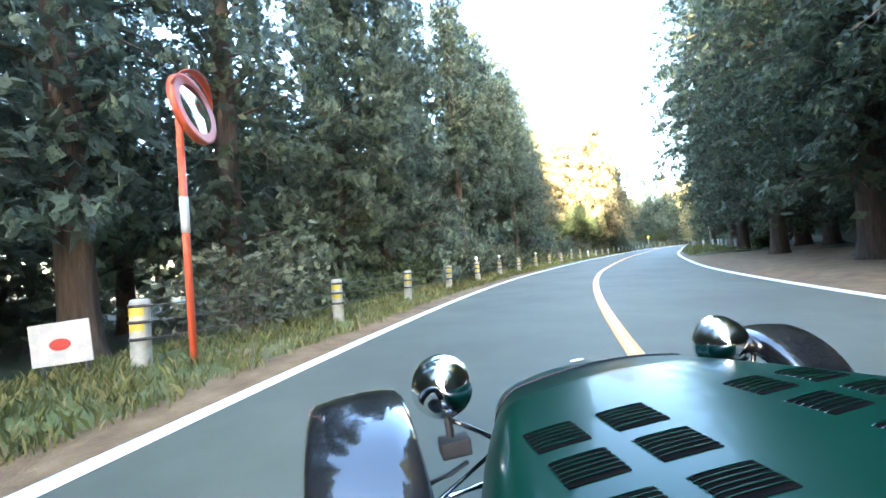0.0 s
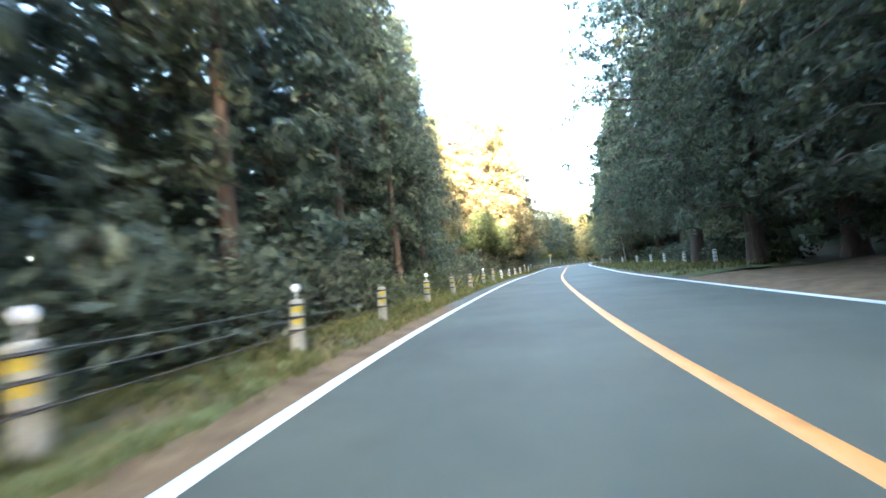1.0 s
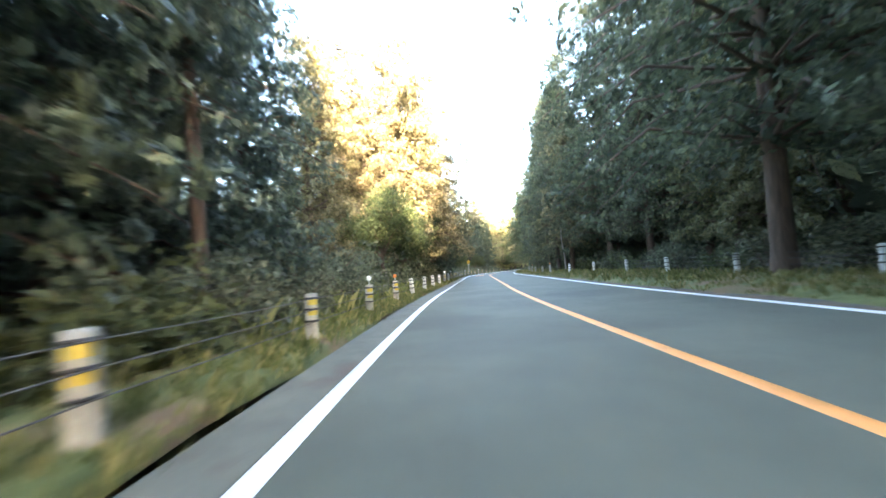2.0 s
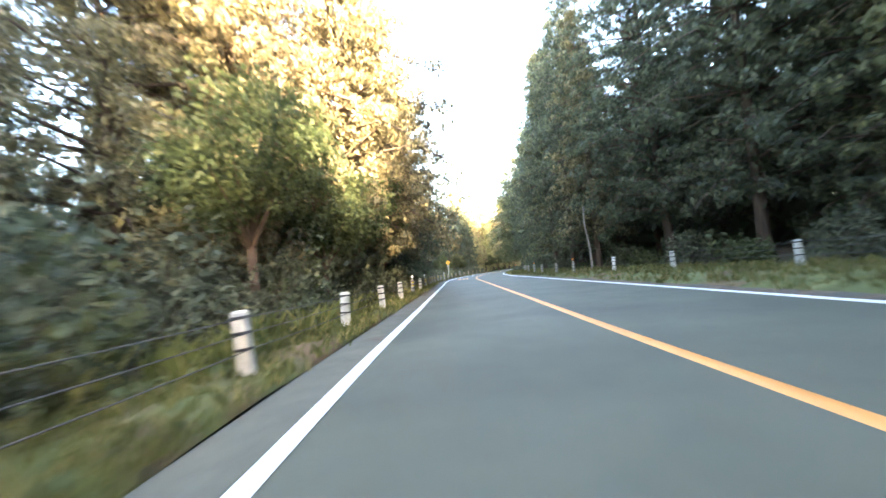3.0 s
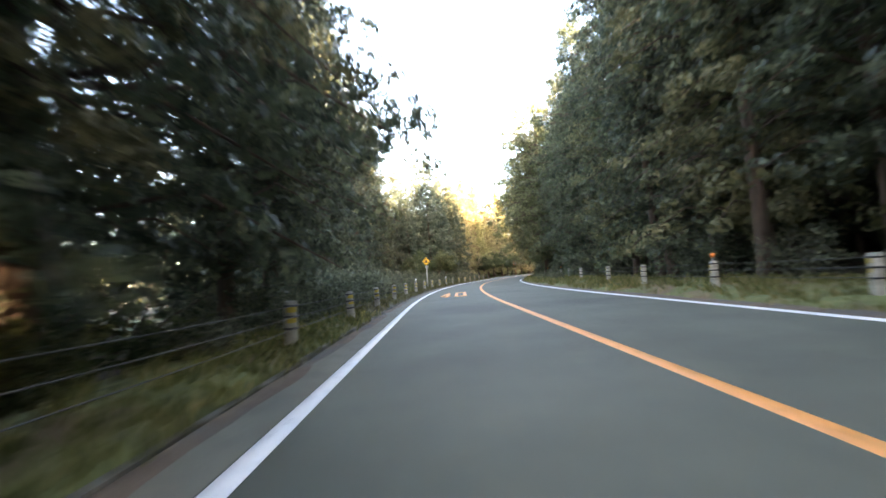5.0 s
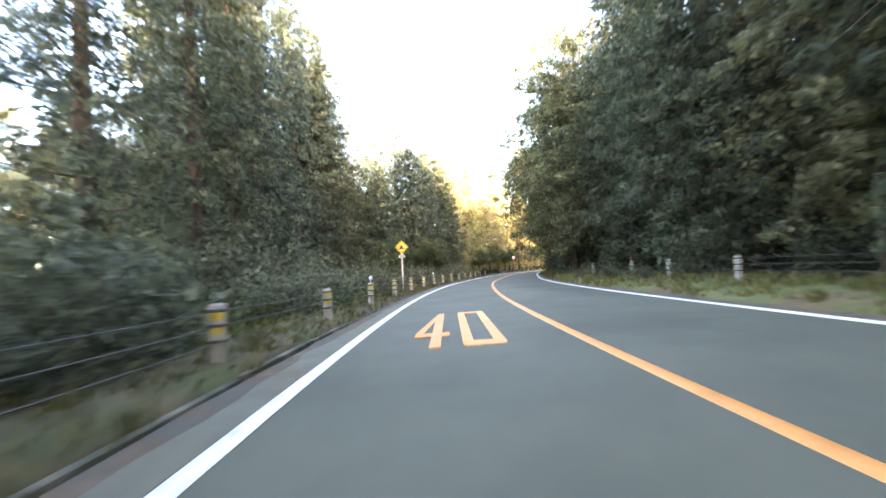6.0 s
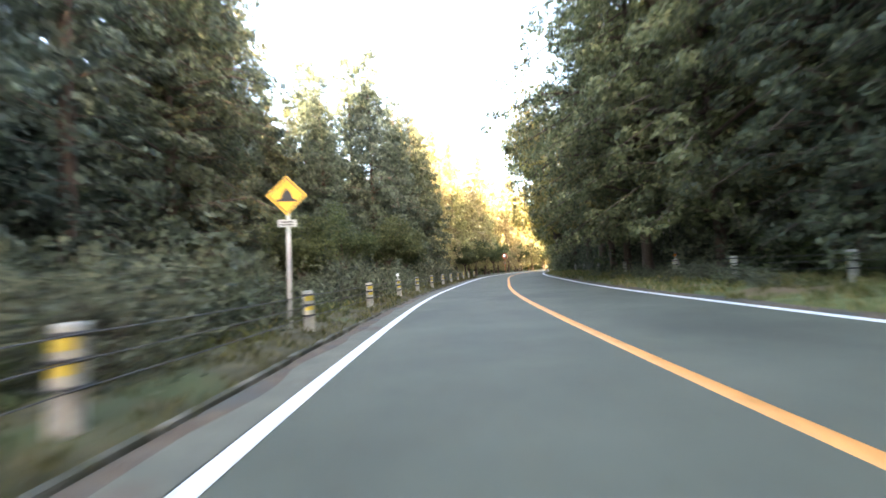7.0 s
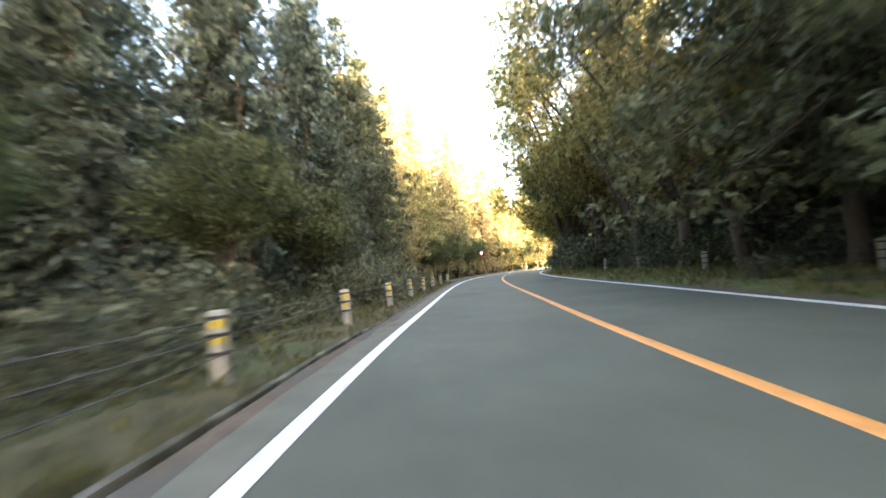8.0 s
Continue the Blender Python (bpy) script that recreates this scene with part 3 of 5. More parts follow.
def bush(size, seed, mat, label, flat=0.8):
    """Several stems from the ground, each with clumps of leaves."""
    r = np.random.RandomState(seed)
    plant = new("shrub")
    bm = bmesh.new()
    cs, outs = [], []
    for i in range(9):
        a = i * 0.7 + r.normal(0, 0.3)
        f = r.uniform(0.25, 1.0)
        top = np.array([math.cos(a) * size * f * 0.75, math.sin(a) * size * f * 0.75, size * flat * r.uniform(0.55, 1.25)])
        tube(bm, [(0.05 * math.cos(a), 0.05 * math.sin(a), -0.1), top * np.array([0.5, 0.5, 0.6]), top], [0.022, 0.014, 0.006], 5, False)
        for _ in range(26):
            d = r.normal(0, 1, 3)
            d /= np.linalg.norm(d)
            p = top * np.array([1, 1, r.uniform(0.25, 1.0)]) + d * size * 0.30
            cs.append(np.array([p[0], p[1], max(p[2], 0.05)]))
            outs.append(d)
    part("stem", bm, M_BARK, plant, "", True)
    q = sprays(r, np.array(cs), np.array(outs), 7, 0.12 * size, 0.18, 0.10, 0.15)
    q[:, :, 2] = np.maximum(q[:, :, 2], 0.0)
    under("foliage", quads_mesh("foliage", q, mat), plant)
    return tagged(plant, label, "shrub")


L_TALL = "tall dark green cedar standing close beside the road"
L_GOLD = "tall cedar with foliage yellowed to look sunlit"
L_OLD = "broad old cedar over the road, foliage yellowed to look sunlit"
L_COLUMN = "massive old cedar with a column-like crown over the road"
L_STOUT = "stout cedar with a full crown hanging over the verge, tinted olive as if sunlit"
L_WALL = "full dark green cedar in a dense roadside row"
L_WALL_SUNNY = "full cedar in a dense roadside row, tinted olive as if sunlit"
L_WIDE = "broad dark cedar leaning its limbs over the verge"
L_SUN_LEAFY = "leafy tree leaning over the road, leaves yellowed as if sunlit"
FINE = (0.25, 0.115)
kinds = {
    "tall": [conifer(28, 3.7, 0.05, 1, M_CEDAR, L_TALL, 6, 0.95, 40, FINE, gap=0.8, puff=0.40), conifer(26, 3.4, 0.09, 2, M_CEDAR_COOL, L_TALL, 6, 0.95, 40, FINE, gap=0.8, puff=0.40), conifer(30, 3.9, 0.07, 3, M_CEDAR, L_TALL, 6, 0.95, 40, FINE, gap=0.8, puff=0.40)],
    "mid": [conifer(16, 3.1, 0.03, 4, M_CEDAR_COOL, "pointed blue-green cedar of middle height", 7, 0.75, 34, FINE, gap=0.7, puff=0.36), conifer(15, 2.8, 0.04, 5, M_CEDAR, "pointed dark green cedar of middle height", 7, 0.75, 34, FINE, gap=0.7, puff=0.36)],
    "gold": [conifer(19, 3.7, 0.16, 6, M_CEDAR_GOLD, L_GOLD, 7, 0.9, 50, FINE, gap=0.9, puff=0.44), conifer(17, 3.5, 0.18, 7, M_CEDAR_GOLD, L_GOLD, 7, 0.9, 50, FINE, gap=0.9, puff=0.44)],
    "far_gold": [conifer(19, 3.9, 0.10, 33, M_FAR_SUNLIT, "tree round the far bend, sun glow put into its leaf colour", 7, 1.0, 36, (0.32, 0.17), gap=1.0, puff=0.5), conifer(17, 3.7, 0.12, 34, M_FAR_SUNLIT, "tree round the far bend, sun glow put into its leaf colour", 7, 1.0, 36, (0.32, 0.17), gap=1.0, puff=0.5)],
    "sun_leafy": [broadleaf(11, 4.7, 21, M_SUNLIT_LEAF, L_SUN_LEAFY, fork_at=0.16, low=0.34), broadleaf(10, 4.4, 22, M_SUNLIT_LEAF, L_SUN_LEAFY, fork_at=0.16, low=0.34)],
    "old_gold": [conifer(19, 5.8, 0.18, 20, M_CEDAR_GOLD, L_OLD, 9, 1.0, 80, FINE, taper=0.36, gap=1.15, puff=0.52), conifer(18, 5.6, 0.20, 23, M_CEDAR_GOLD, L_OLD, 9, 1.0, 80, FINE, taper=0.36, gap=1.15, puff=0.52)],
    "column": [conifer(28, 6.9, 0.13, 24, M_CEDAR, L_COLUMN, 9, 0.95, 46, FINE, taper=0.28, gap=1.0, puff=0.44), conifer(24, 5.6, 0.12, 25, M_CEDAR, L_COLUMN, 9, 0.95, 46, FINE, taper=0.30, gap=1.0, puff=0.44)],
    "stout": [conifer(18.5, 6.5, 0.135, 29, M_CEDAR_SUNNY, L_STOUT, 9, 0.9, 46, FINE, taper=0.24, gap=1.0, puff=0.44), conifer(17.5, 6.2, 0.145, 30, M_CEDAR_SUNNY, L_STOUT, 9, 0.9, 46, FINE, taper=0.26, gap=1.0, puff=0.44)],
    "wall": [conifer(21, 4.5, 0.07, 26, M_CEDAR, L_WALL, 8, 0.9, 44, FINE, taper=0.42, gap=0.9, puff=0.42), conifer(20, 4.3, 0.10, 27, M_CEDAR_SUNNY, L_WALL_SUNNY, 8, 0.9, 44, FINE, taper=0.42, gap=0.9, puff=0.42),
             conifer(22, 4.4, 0.14, 28, M_CEDAR, L_WALL, 8, 0.9, 44, FINE, taper=0.46, gap=0.9, puff=0.42)],
    "giant": [conifer(28, 5.0, 0.08, 15, M_CEDAR, "broad old cedar with limbs reaching over the road", 9, 0.85, 44, FINE, gap=0.85, puff=0.42)],
    "wide": [conifer(19, 4.9, 0.10, 16, M_CEDAR, L_WIDE, 8, 0.9, 44, FINE, gap=0.85, puff=0.42), conifer(18, 4.5, 0.12, 17, M_CEDAR, L_WIDE, 8, 0.9, 44, FINE, gap=0.85, puff=0.42)],
    "slim": [conifer(20, 2.4, 0.34, 18, M_CEDAR, "slender cedar with a bare straight trunk", 6, 0.9, 34, FINE, gap=0.7, puff=0.36), conifer(18, 2.2, 0.38, 19, M_CEDAR_COOL, "slender cedar with a bare straight trunk", 6, 0.9, 34, FINE, gap=0.7, puff=0.36)],
    "back": [conifer(27, 3.6, 0.10, 8, M_CEDAR, "tall cedar deeper in the wood", 6, 1.2, 20, (0.38, 0.20), gap=0.9, puff=0.5), conifer(24, 3.4, 0.14, 9, M_CEDAR_COOL, "tall cedar deeper in the wood", 6, 1.2, 20, (0.38, 0.20), gap=0.9, puff=0.5)],
    "broad": [broadleaf(9, 3.4, 10, M_BROAD, "leafy green broadleaf tree at the wood's edge"), broadleaf(7, 2.8, 11, M_BROAD, "leafy green broadleaf tree at the wood's edge")],
    "bush": [bush(1.3, 12, M_SHRUB, "leafy olive-green roadside shrub"), bush(1.0, 13, M_BROAD, "dense green roadside shrub"), bush(1.6, 14, M_SHRUB, "leafy olive-green roadside shrub")],
}
used = set()
trng = random.Random(77)


def plant(kind, s, side, scale=1.0, which=None, z=None):
    """One plant of a kind at its place; the first of each variant is the original itself."""
    n = trng.randrange(len(kinds[kind])) if which is None else which % len(kinds[kind])
    ob = kinds[kind][n]
    x, y, _ = along(s, side)
    if z is None:
        z = float(ground_height(np.array([side]))[0])
    m = pose(x, y, z - 0.05, 0, 0, trng.uniform(0, 360)) @ Matrix.Diagonal((scale, scale, scale * trng.uniform(0.94, 1.06), 1))
    if (kind, n) not in used:
        used.add((kind, n))
        ob.matrix_basis = m
        made = ob
    else:
        made = copy_thing(ob, m.to_euler().to_matrix().to_4x4())
        made.matrix_basis = m
    made["group"] = {"bush": "roadside shrubs", "broad": "broadleaf trees at the wood's edge", "sun_leafy": "broadleaf trees at the wood's edge"}.get(kind, "cedars along the road")
    return made


def row(kind, s0, s1, step, side, jitter=0.8, scale=1.0, var=0.08):
    s = s0
    while s < s1:
        plant(kind, s + trng.uniform(-0.25, 0.25) * step, side + trng.uniform(-jitter, jitter) * (1 if side > 0 else -1), scale * trng.uniform(1 - var, 1 + var))
        s += step


# left of the road
# the first two rows stand unseen behind the start, added to block low sun
row("back", -60, -22, 4.4, -8.0, 0.6, 0.82)
row("back", -22, -8, 3.8, -8.0, 0.6, 0.95)
row("tall", -7, 9, 3.4, -8.0, 0.6, 0.95)
row("mid", 10.5, 14, 2.2, -7.8, 0.6, 1.1)
row("mid", 15.5, 17.5, 2.4, -8.4, 0.4, 0.75)
row("mid", 18, 26, 2.7, -7.8, 0.6, 1.05)
row("mid", 26.5, 37, 2.9, -8.2, 0.6, 1.17)
for s_at, lat_at in ((17.6, -6.2), (22.4, -6.6), (26.0, -6.1), (30.5, -6.5)):
    plant("slim", s_at, lat_at, 0.8)
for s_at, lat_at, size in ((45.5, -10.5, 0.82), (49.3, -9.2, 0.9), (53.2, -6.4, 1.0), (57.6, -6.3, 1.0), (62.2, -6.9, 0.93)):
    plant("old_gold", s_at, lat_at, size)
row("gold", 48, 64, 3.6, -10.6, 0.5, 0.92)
row("wide", 65.5, 74, 3.2, -6.9, 0.5, 1.0)
plant("tall", 76.2, -8.4, 0.84)
row("tall", 83.6, 98.5, 3.0, -11.0, 0.4, 0.84)
for s_at, lat_at in ((99.4, -11.6), (101.4, -13.4), (103.6, -13.6), (105.4, -14.6)):
    plant("wall", s_at, lat_at, 0.95)
row("tall", 90, 103, 3.3, -13.8, 0.5, 0.8)
for s_at, lat_at, size in ((106.5, -12.4, 0.72), (108.6, -10.2, 0.86), (110.8, -12.6, 1.04), (112.3, -8.5, 1.04), (114.2, -10.6, 1.12), (115.6, -7.6, 0.95), (117.8, -8.8, 1.08), (120.4, -7.8, 1.05), (123.5, -7.6, 1.05)):
    plant("mid", s_at, lat_at, size)
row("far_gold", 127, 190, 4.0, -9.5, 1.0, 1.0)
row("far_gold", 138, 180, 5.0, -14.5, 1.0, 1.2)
row("back", -30, 10, 4.6, -12.5, 1.0)
row("back", 9, 22, 3.4, -12.0, 1.0, 0.52)
row("back", 23, 36, 4.4, -12.0, 1.0, 0.55)
row("back", 45, 62, 4.4, -13.5, 1.0, 0.45)
row("back", 93, 103, 4.0, -16.5, 1.0, 0.8)
row("back", 104, 128, 3.6, -14.0, 1.0, 0.52)
# right of the road
row("back", -30, -3, 4.4, 8.6, 0.6, 1.0)
row("tall", 0, 31, 3.9, 8.6, 0.4, 1.0)
plant("column", 34.6, 6.7, 1.0, 0)
for s_at in (5.0, 12.5, 20.0, 27.5):
    plant("giant", s_at, 6.3, 0.95)
row("wall", 42, 49, 3.4, 12.0, 0.5, 0.95)
plant("column", 51.5, 10.2, 0.95, 1)
plant("column", 56.5, 9.2, 0.95, 1)
# yellowed foliage stands for a cedar lit through a gap in the wood
plant("gold", 62.2, 7.4, 0.95)
row("wall", 65, 82, 3.6, 8.2, 0.4, 1.0)
row("wall", 83, 100, 3.5, 8.2, 0.4, 0.84)
for s_at, lat_at, size in ((101.8, 7.4, 0.98), (105.4, 6.1, 1.08), (109.2, 6.3, 1.0)):
    plant("stout", s_at, lat_at, size)
row("gold", 98.5, 109, 3.4, 10.6, 0.4, 1.02)
row("gold", 111, 119, 3.4, 9.4, 0.4, 0.75)
for s_at, lat_at, size in ((113.4, 6.7, 1.2), (117.0, 6.7, 1.35), (121.5, 6.6, 1.4), (126.5, 6.2, 1.45), (131.0, 5.6, 1.55), (135.5, 5.2, 1.5), (140.5, 5.4, 1.45), (146.0, 5.8, 1.4), (151.5, 6.2, 1.35)):
    plant("sun_leafy", s_at, lat_at, size)
for s_at, lat_at in ((122.5, 8.6), (127.0, 8.8), (131.0, 8.2)):
    plant("gold", s_at, lat_at, 1.08)
row("back", -20, 34, 4.6, 13.0, 1.0)
row("back", 56, 118, 4.4, 13.0, 1.0, 0.7)
for s_at, lat_at in ((66.0, 6.9), (71.0, 6.9), (77.0, 7.1)):
    plant("slim", s_at, lat_at, 0.9)
# undergrowth
row("bush", 36, 62, 1.7, -8.6, 0.5, 1.5, 0.2)
row("bush", 63, 104, 2.2, -8.8, 0.5, 1.4, 0.2)
row("bush", 4.6, 40, 1.9, -5.8, 0.5, 1.0, 0.3)
row("bush", 40, 125, 2.2, -6.0, 0.5, 0.9, 0.3)
row("bush", 34, 84, 2.1, -5.3, 0.3, 0.55, 0.3)
row("bush", 88, 112, 1.3, 5.3, 0.3, 0.40, 0.3)
row("bush", 92, 110, 1.6, 4.6, 0.25, 0.24, 0.3)
row("bush", 30, 135, 3.3, 7.8, 0.7, 0.8, 0.3)
row("bush", 37, 57, 2.8, -7.2, 0.4, 1.6, 0.15)
row("broad", 100, 122, 4.4, -6.8, 0.4, 0.5, 0.2)
row("broad", 130, 142, 4.2, 6.9, 0.4, 1.45, 0.12)
row("broad", 140, 186, 6.5, -8.0, 1.0, 0.8, 0.2)
row("broad", 154, 200, 7.5, 10.0, 1.5, 1.0, 0.2)
row("bush", 99, 128, 2.0, 8.3, 0.4, 1.6, 0.2)
row("bush", 110, 127, 1.7, 7.4, 0.3, 1.15, 0.2)
row("bush", 126, 156, 1.9, 6.2, 0.4, 1.6, 0.2)
row("bush", 84, 128, 2.0, -5.1, 0.3, 0.62, 0.3)
for s_at, lat_at, size in ((44.0, -6.3, 0.7), (48.3, -6.0, 0.8), (53.0, -6.2, 0.75), (58.0, -6.3, 0.7)):
    plant("broad", s_at, lat_at, size)


# ---- the deep wood behind the rows, which nobody could count ----


def deep_wood(name, s0, s1, near, far, tall, count, seed, mat, label, leaf=(1.7, 1.0), each=2):
    """Trunks, and masses of foliage that hide what lies behind."""
    r = np.random.RandomState(seed)
    bm = bmesh.new()
    for _ in range(int((s1 - s0) * 0.5)):
        s, side, h = r.uniform(s0, s1), r.uniform(near, far), tall * r.uniform(0.7, 1.0)
        x, y, _ = along(s, side)
        z = float(ground_height(np.array([side]))[0])
        tube(bm, [(x, y, z - 0.3), (x, y, z + h * 0.5), (x, y, z + h)], [0.26, 0.18, 0.03], 6)
    wood = new(name)
    part("trunks", bm, M_BARK, wood, "dark trunks deep in the wood", True)
    s, side = r.uniform(s0, s1, count), r.uniform(near, far, count)
    lift = r.rand(count) ** 0.9
    hd = np.interp(s, ROAD_S, ROAD_H)
    top = tall * (0.8 + 0.2 * np.sin(s * 0.9) * np.cos(s * 0.37 + side))
    c = np.stack([np.interp(s, ROAD_S, ROAD_X) + side * np.cos(hd), np.interp(s, ROAD_S, ROAD_Y) - side * np.sin(hd), ground_height(side) + 0.1 + lift * top], 1)
    outs = np.stack([np.cos(s * 7), np.sin(s * 7), 0 * s], 1)
    under("foliage", quads_mesh("foliage", sprays(r, c, outs, each, 0.6, leaf[0], leaf[1], 0.4), mat), wood)
    return tagged(wood, label, "woodland", kind="stuff")


deep_wood("deep_wood", -92, 7, -30, -13, 20, 10000, 31, M_CEDAR, "dark dense cedar wood behind the first rows")
deep_wood("deep_wood", 41, 74, -30, -12.5, 6, 3500, 37, M_CEDAR, "lower wood behind the first rows")
deep_wood("deep_wood", 89, 135, -30, -13, 12, 5000, 38, M_CEDAR, "lower wood behind the first rows")
deep_wood("deep_wood", -92, 38, 11, 28, 22, 13000, 32, M_CEDAR, "dark dense cedar wood behind the first rows")
deep_wood("deep_wood", 38, 56, 13, 28, 22, 4500, 33, M_CEDAR, "lower wood behind the first rows")
deep_wood("deep_wood", 56, 120, 12, 28, 14, 7500, 34, M_CEDAR, "dark dense cedar wood behind the first rows")
deep_wood("deep_wood", 120, 145, 11, 22, 8, 2200, 36, M_BROAD, "lower leafy wood behind the verge")
deep_wood("deep_wood", 135, 212, -40, -13, 17, 8000, 35, M_BROAD, "sunlit green wood round the far bend")

# never in view; added to keep the low sun off the road ahead
deep_wood("deep_wood", -75, -24, -14, -6, 20.5, 4500, 39, M_CEDAR, "unseen dense cedar wood round the bend behind, added to block the sun")
deep_wood("deep_wood", -8, 38, -26, -11.0, 11, 6500, 40, M_SHRUB, "tangled undergrowth below the cedars", (0.6, 0.3), 9)


# ---- guard posts and cables ----


def guard_post(bands=True, delineator=""):
    """A thick round-cornered concrete post with two reflective patches and, on some, a reflector on a stalk."""
    post = new("guard_post")
    bm = bmesh.new()
    turned(bm, [(0.0, -0.25), (0.088, -0.25), (0.088, 0.0), (0.086, 0.62), (0.080, 0.645), (0.060, 0.655), (0.0, 0.657)], 16)
    part("body", bm, M_CONCRETE_OLD if bands else M_CONCRETE, post, "", True)
    if bands:
        for z in (0.36, 0.50):
            bm = bmesh.new()
            for k in range(-5, 6):
                a0 = radians(-62 + 9 * k)
                a1 = a0 + radians(9)
                if k == 5:
                    break
                f = [bm.verts.new((0.0915 * math.cos(a), 0.0915 * math.sin(a), zz)) for a, zz in ((a0, z), (a1, z), (a1, z + 0.075), (a0, z + 0.075))]
                bm.faces.new(f)
            bmesh.ops.remove_doubles(bm, verts=bm.verts, dist=1e-4)
            part("reflective_band", bm, M_YELLOW, post, "yellow reflective patch", True)
    for z in (0.28, 0.44, 0.59):
        bm = bmesh.new()
        turned(bm, [(0.0, -0.014), (0.098, -0.014), (0.098, 0.014), (0.0, 0.014)], 16)
        bmesh.ops.translate(bm, verts=bm.verts, vec=(0, 0, z))
        part("cable_clamp", bm, M_BLACK, post, "thin dark clamp", True)
    if delineator:
        bm = bmesh.new()
        tube(bm, [(0, 0, 0.64), (0, 0, 0.80)], 0.014, 8)
        part("stalk", bm, M_STEEL, post)
        bm = bmesh.new()
        turned(bm, [(0.0, -0.02), (0.05, -0.02), (0.056, 0.0), (0.05, 0.02), (0.0, 0.026)], 18, "Y")
        bmesh.ops.translate(bm, verts=bm.verts, vec=(0, 0, 0.80))
        part("reflector", bm, M_REFLECTOR if delineator == "orange" else M_WHITE_REFLECTOR, post, delineator + " round reflector", True)
    lab = "weathered grey concrete guard post with yellow reflective patches" if bands else "plain weathered white concrete guard post"
    return tagged(post, lab, "guard post", "guard posts along the road")


LEFT_S = [2.5, 5.2, 7.9, 10.6, 13.36, 16.03, 18.86, 22.11, 25.5, 28.9, 32.4, 35.9, 39.3, 42.79, 46.52, 50.27, 54.25, 58.1, 61.9, 65.8, 69.6, 73.4, 77.3, 81.1, 85.0, 88.8, 92.6, 96.5, 100.28, 103.75, 107.4, 111.1, 114.8, 118.5, 122.2, 126.0, 130.0]
RIGHT_S = [31.7, 36.2, 40.8, 45.4, 50.8, 54.5, 58.4, 62.0, 66.0, 69.8, 73.6, 77.5, 83.5, 87.5, 91.5, 95.0, 98.7, 102.4, 108.3, 114.0, 119.5, 125.0]
prng = random.Random(3)
post_kinds = [guard_post(True, ""), guard_post(True, "white"), guard_post(True, "orange"), guard_post(False, "")]
first_used = set()


def right_side(s):
    return float(np.interp(s, [30, 50, 58, 66, 75, 84, 95, 112, 130], [6.5, 6.4, 4.7, 4.5, 4.9, 5.7, 6.2, 5.8, 6.0]))


def stand_post(which, s, side):
    x, y, _ = along(s, side)
    m = pose(x, y, verge_z(side) - 0.02, prng.uniform(-2.5, 2.5), prng.uniform(-3, 3), -math.degrees(heading(s)) + prng.uniform(-8, 8) + (0 if side < 0 else 200))
    if which not in first_used:
        first_used.add(which)
        post_kinds[which].matrix_basis = m
    else:
        copy_thing(post_kinds[which], m)
    return m


def cables(places, label):
    """Three wires from post to post, sagging a little."""
    for z in (0.28, 0.44, 0.59):
        pts = []
        for a, b in zip(places, places[1:]):
            p, q = a @ Vector((0, 0, z)), b @ Vector((0, 0, z))
            side = (q - p).normalized().cross(Vector((0, 0, 1))) * 0.104
            for k in range(4):
                f = k / 4
                pts.append(p.lerp(q, f) + side - Vector((0, 0, 0.05 * f * (1 - f))))
        pts.append(places[-1] @ Vector((0.1, 0, z)))
        bm = bmesh.new()
        tube(bm, pts, 0.0055, 6)
        me = bpy.data.meshes.new("guard_cable")
        bm.to_mesh(me)
        bm.free()
        me.materials.append(M_CABLE)
        tagged(new("guard_cable", me), label, "cable", "guard cables")


left_posts = [stand_post(1 if k in (4, 5, 7, 10, 16, 18, 24, 28) else (2 if k == 11 else 3 if 33 < s < 62 else 0), s, -4.42 if k == 0 else -3.98) for k, s in enumerate(LEFT_S)]
right_posts = [stand_post(2 if k in (6, 9, 14, 17) else 3 if s < 60 else 0, s, right_side(s)) for k, s in enumerate(RIGHT_S)]
cables(left_posts, "grey steel guard cable strung from post to post")
cables(right_posts[:5], "grey steel guard cable strung from post to post")
cables(right_posts[5:], "grey steel guard cable strung from post to post")

# ---- signs and mirrors ----


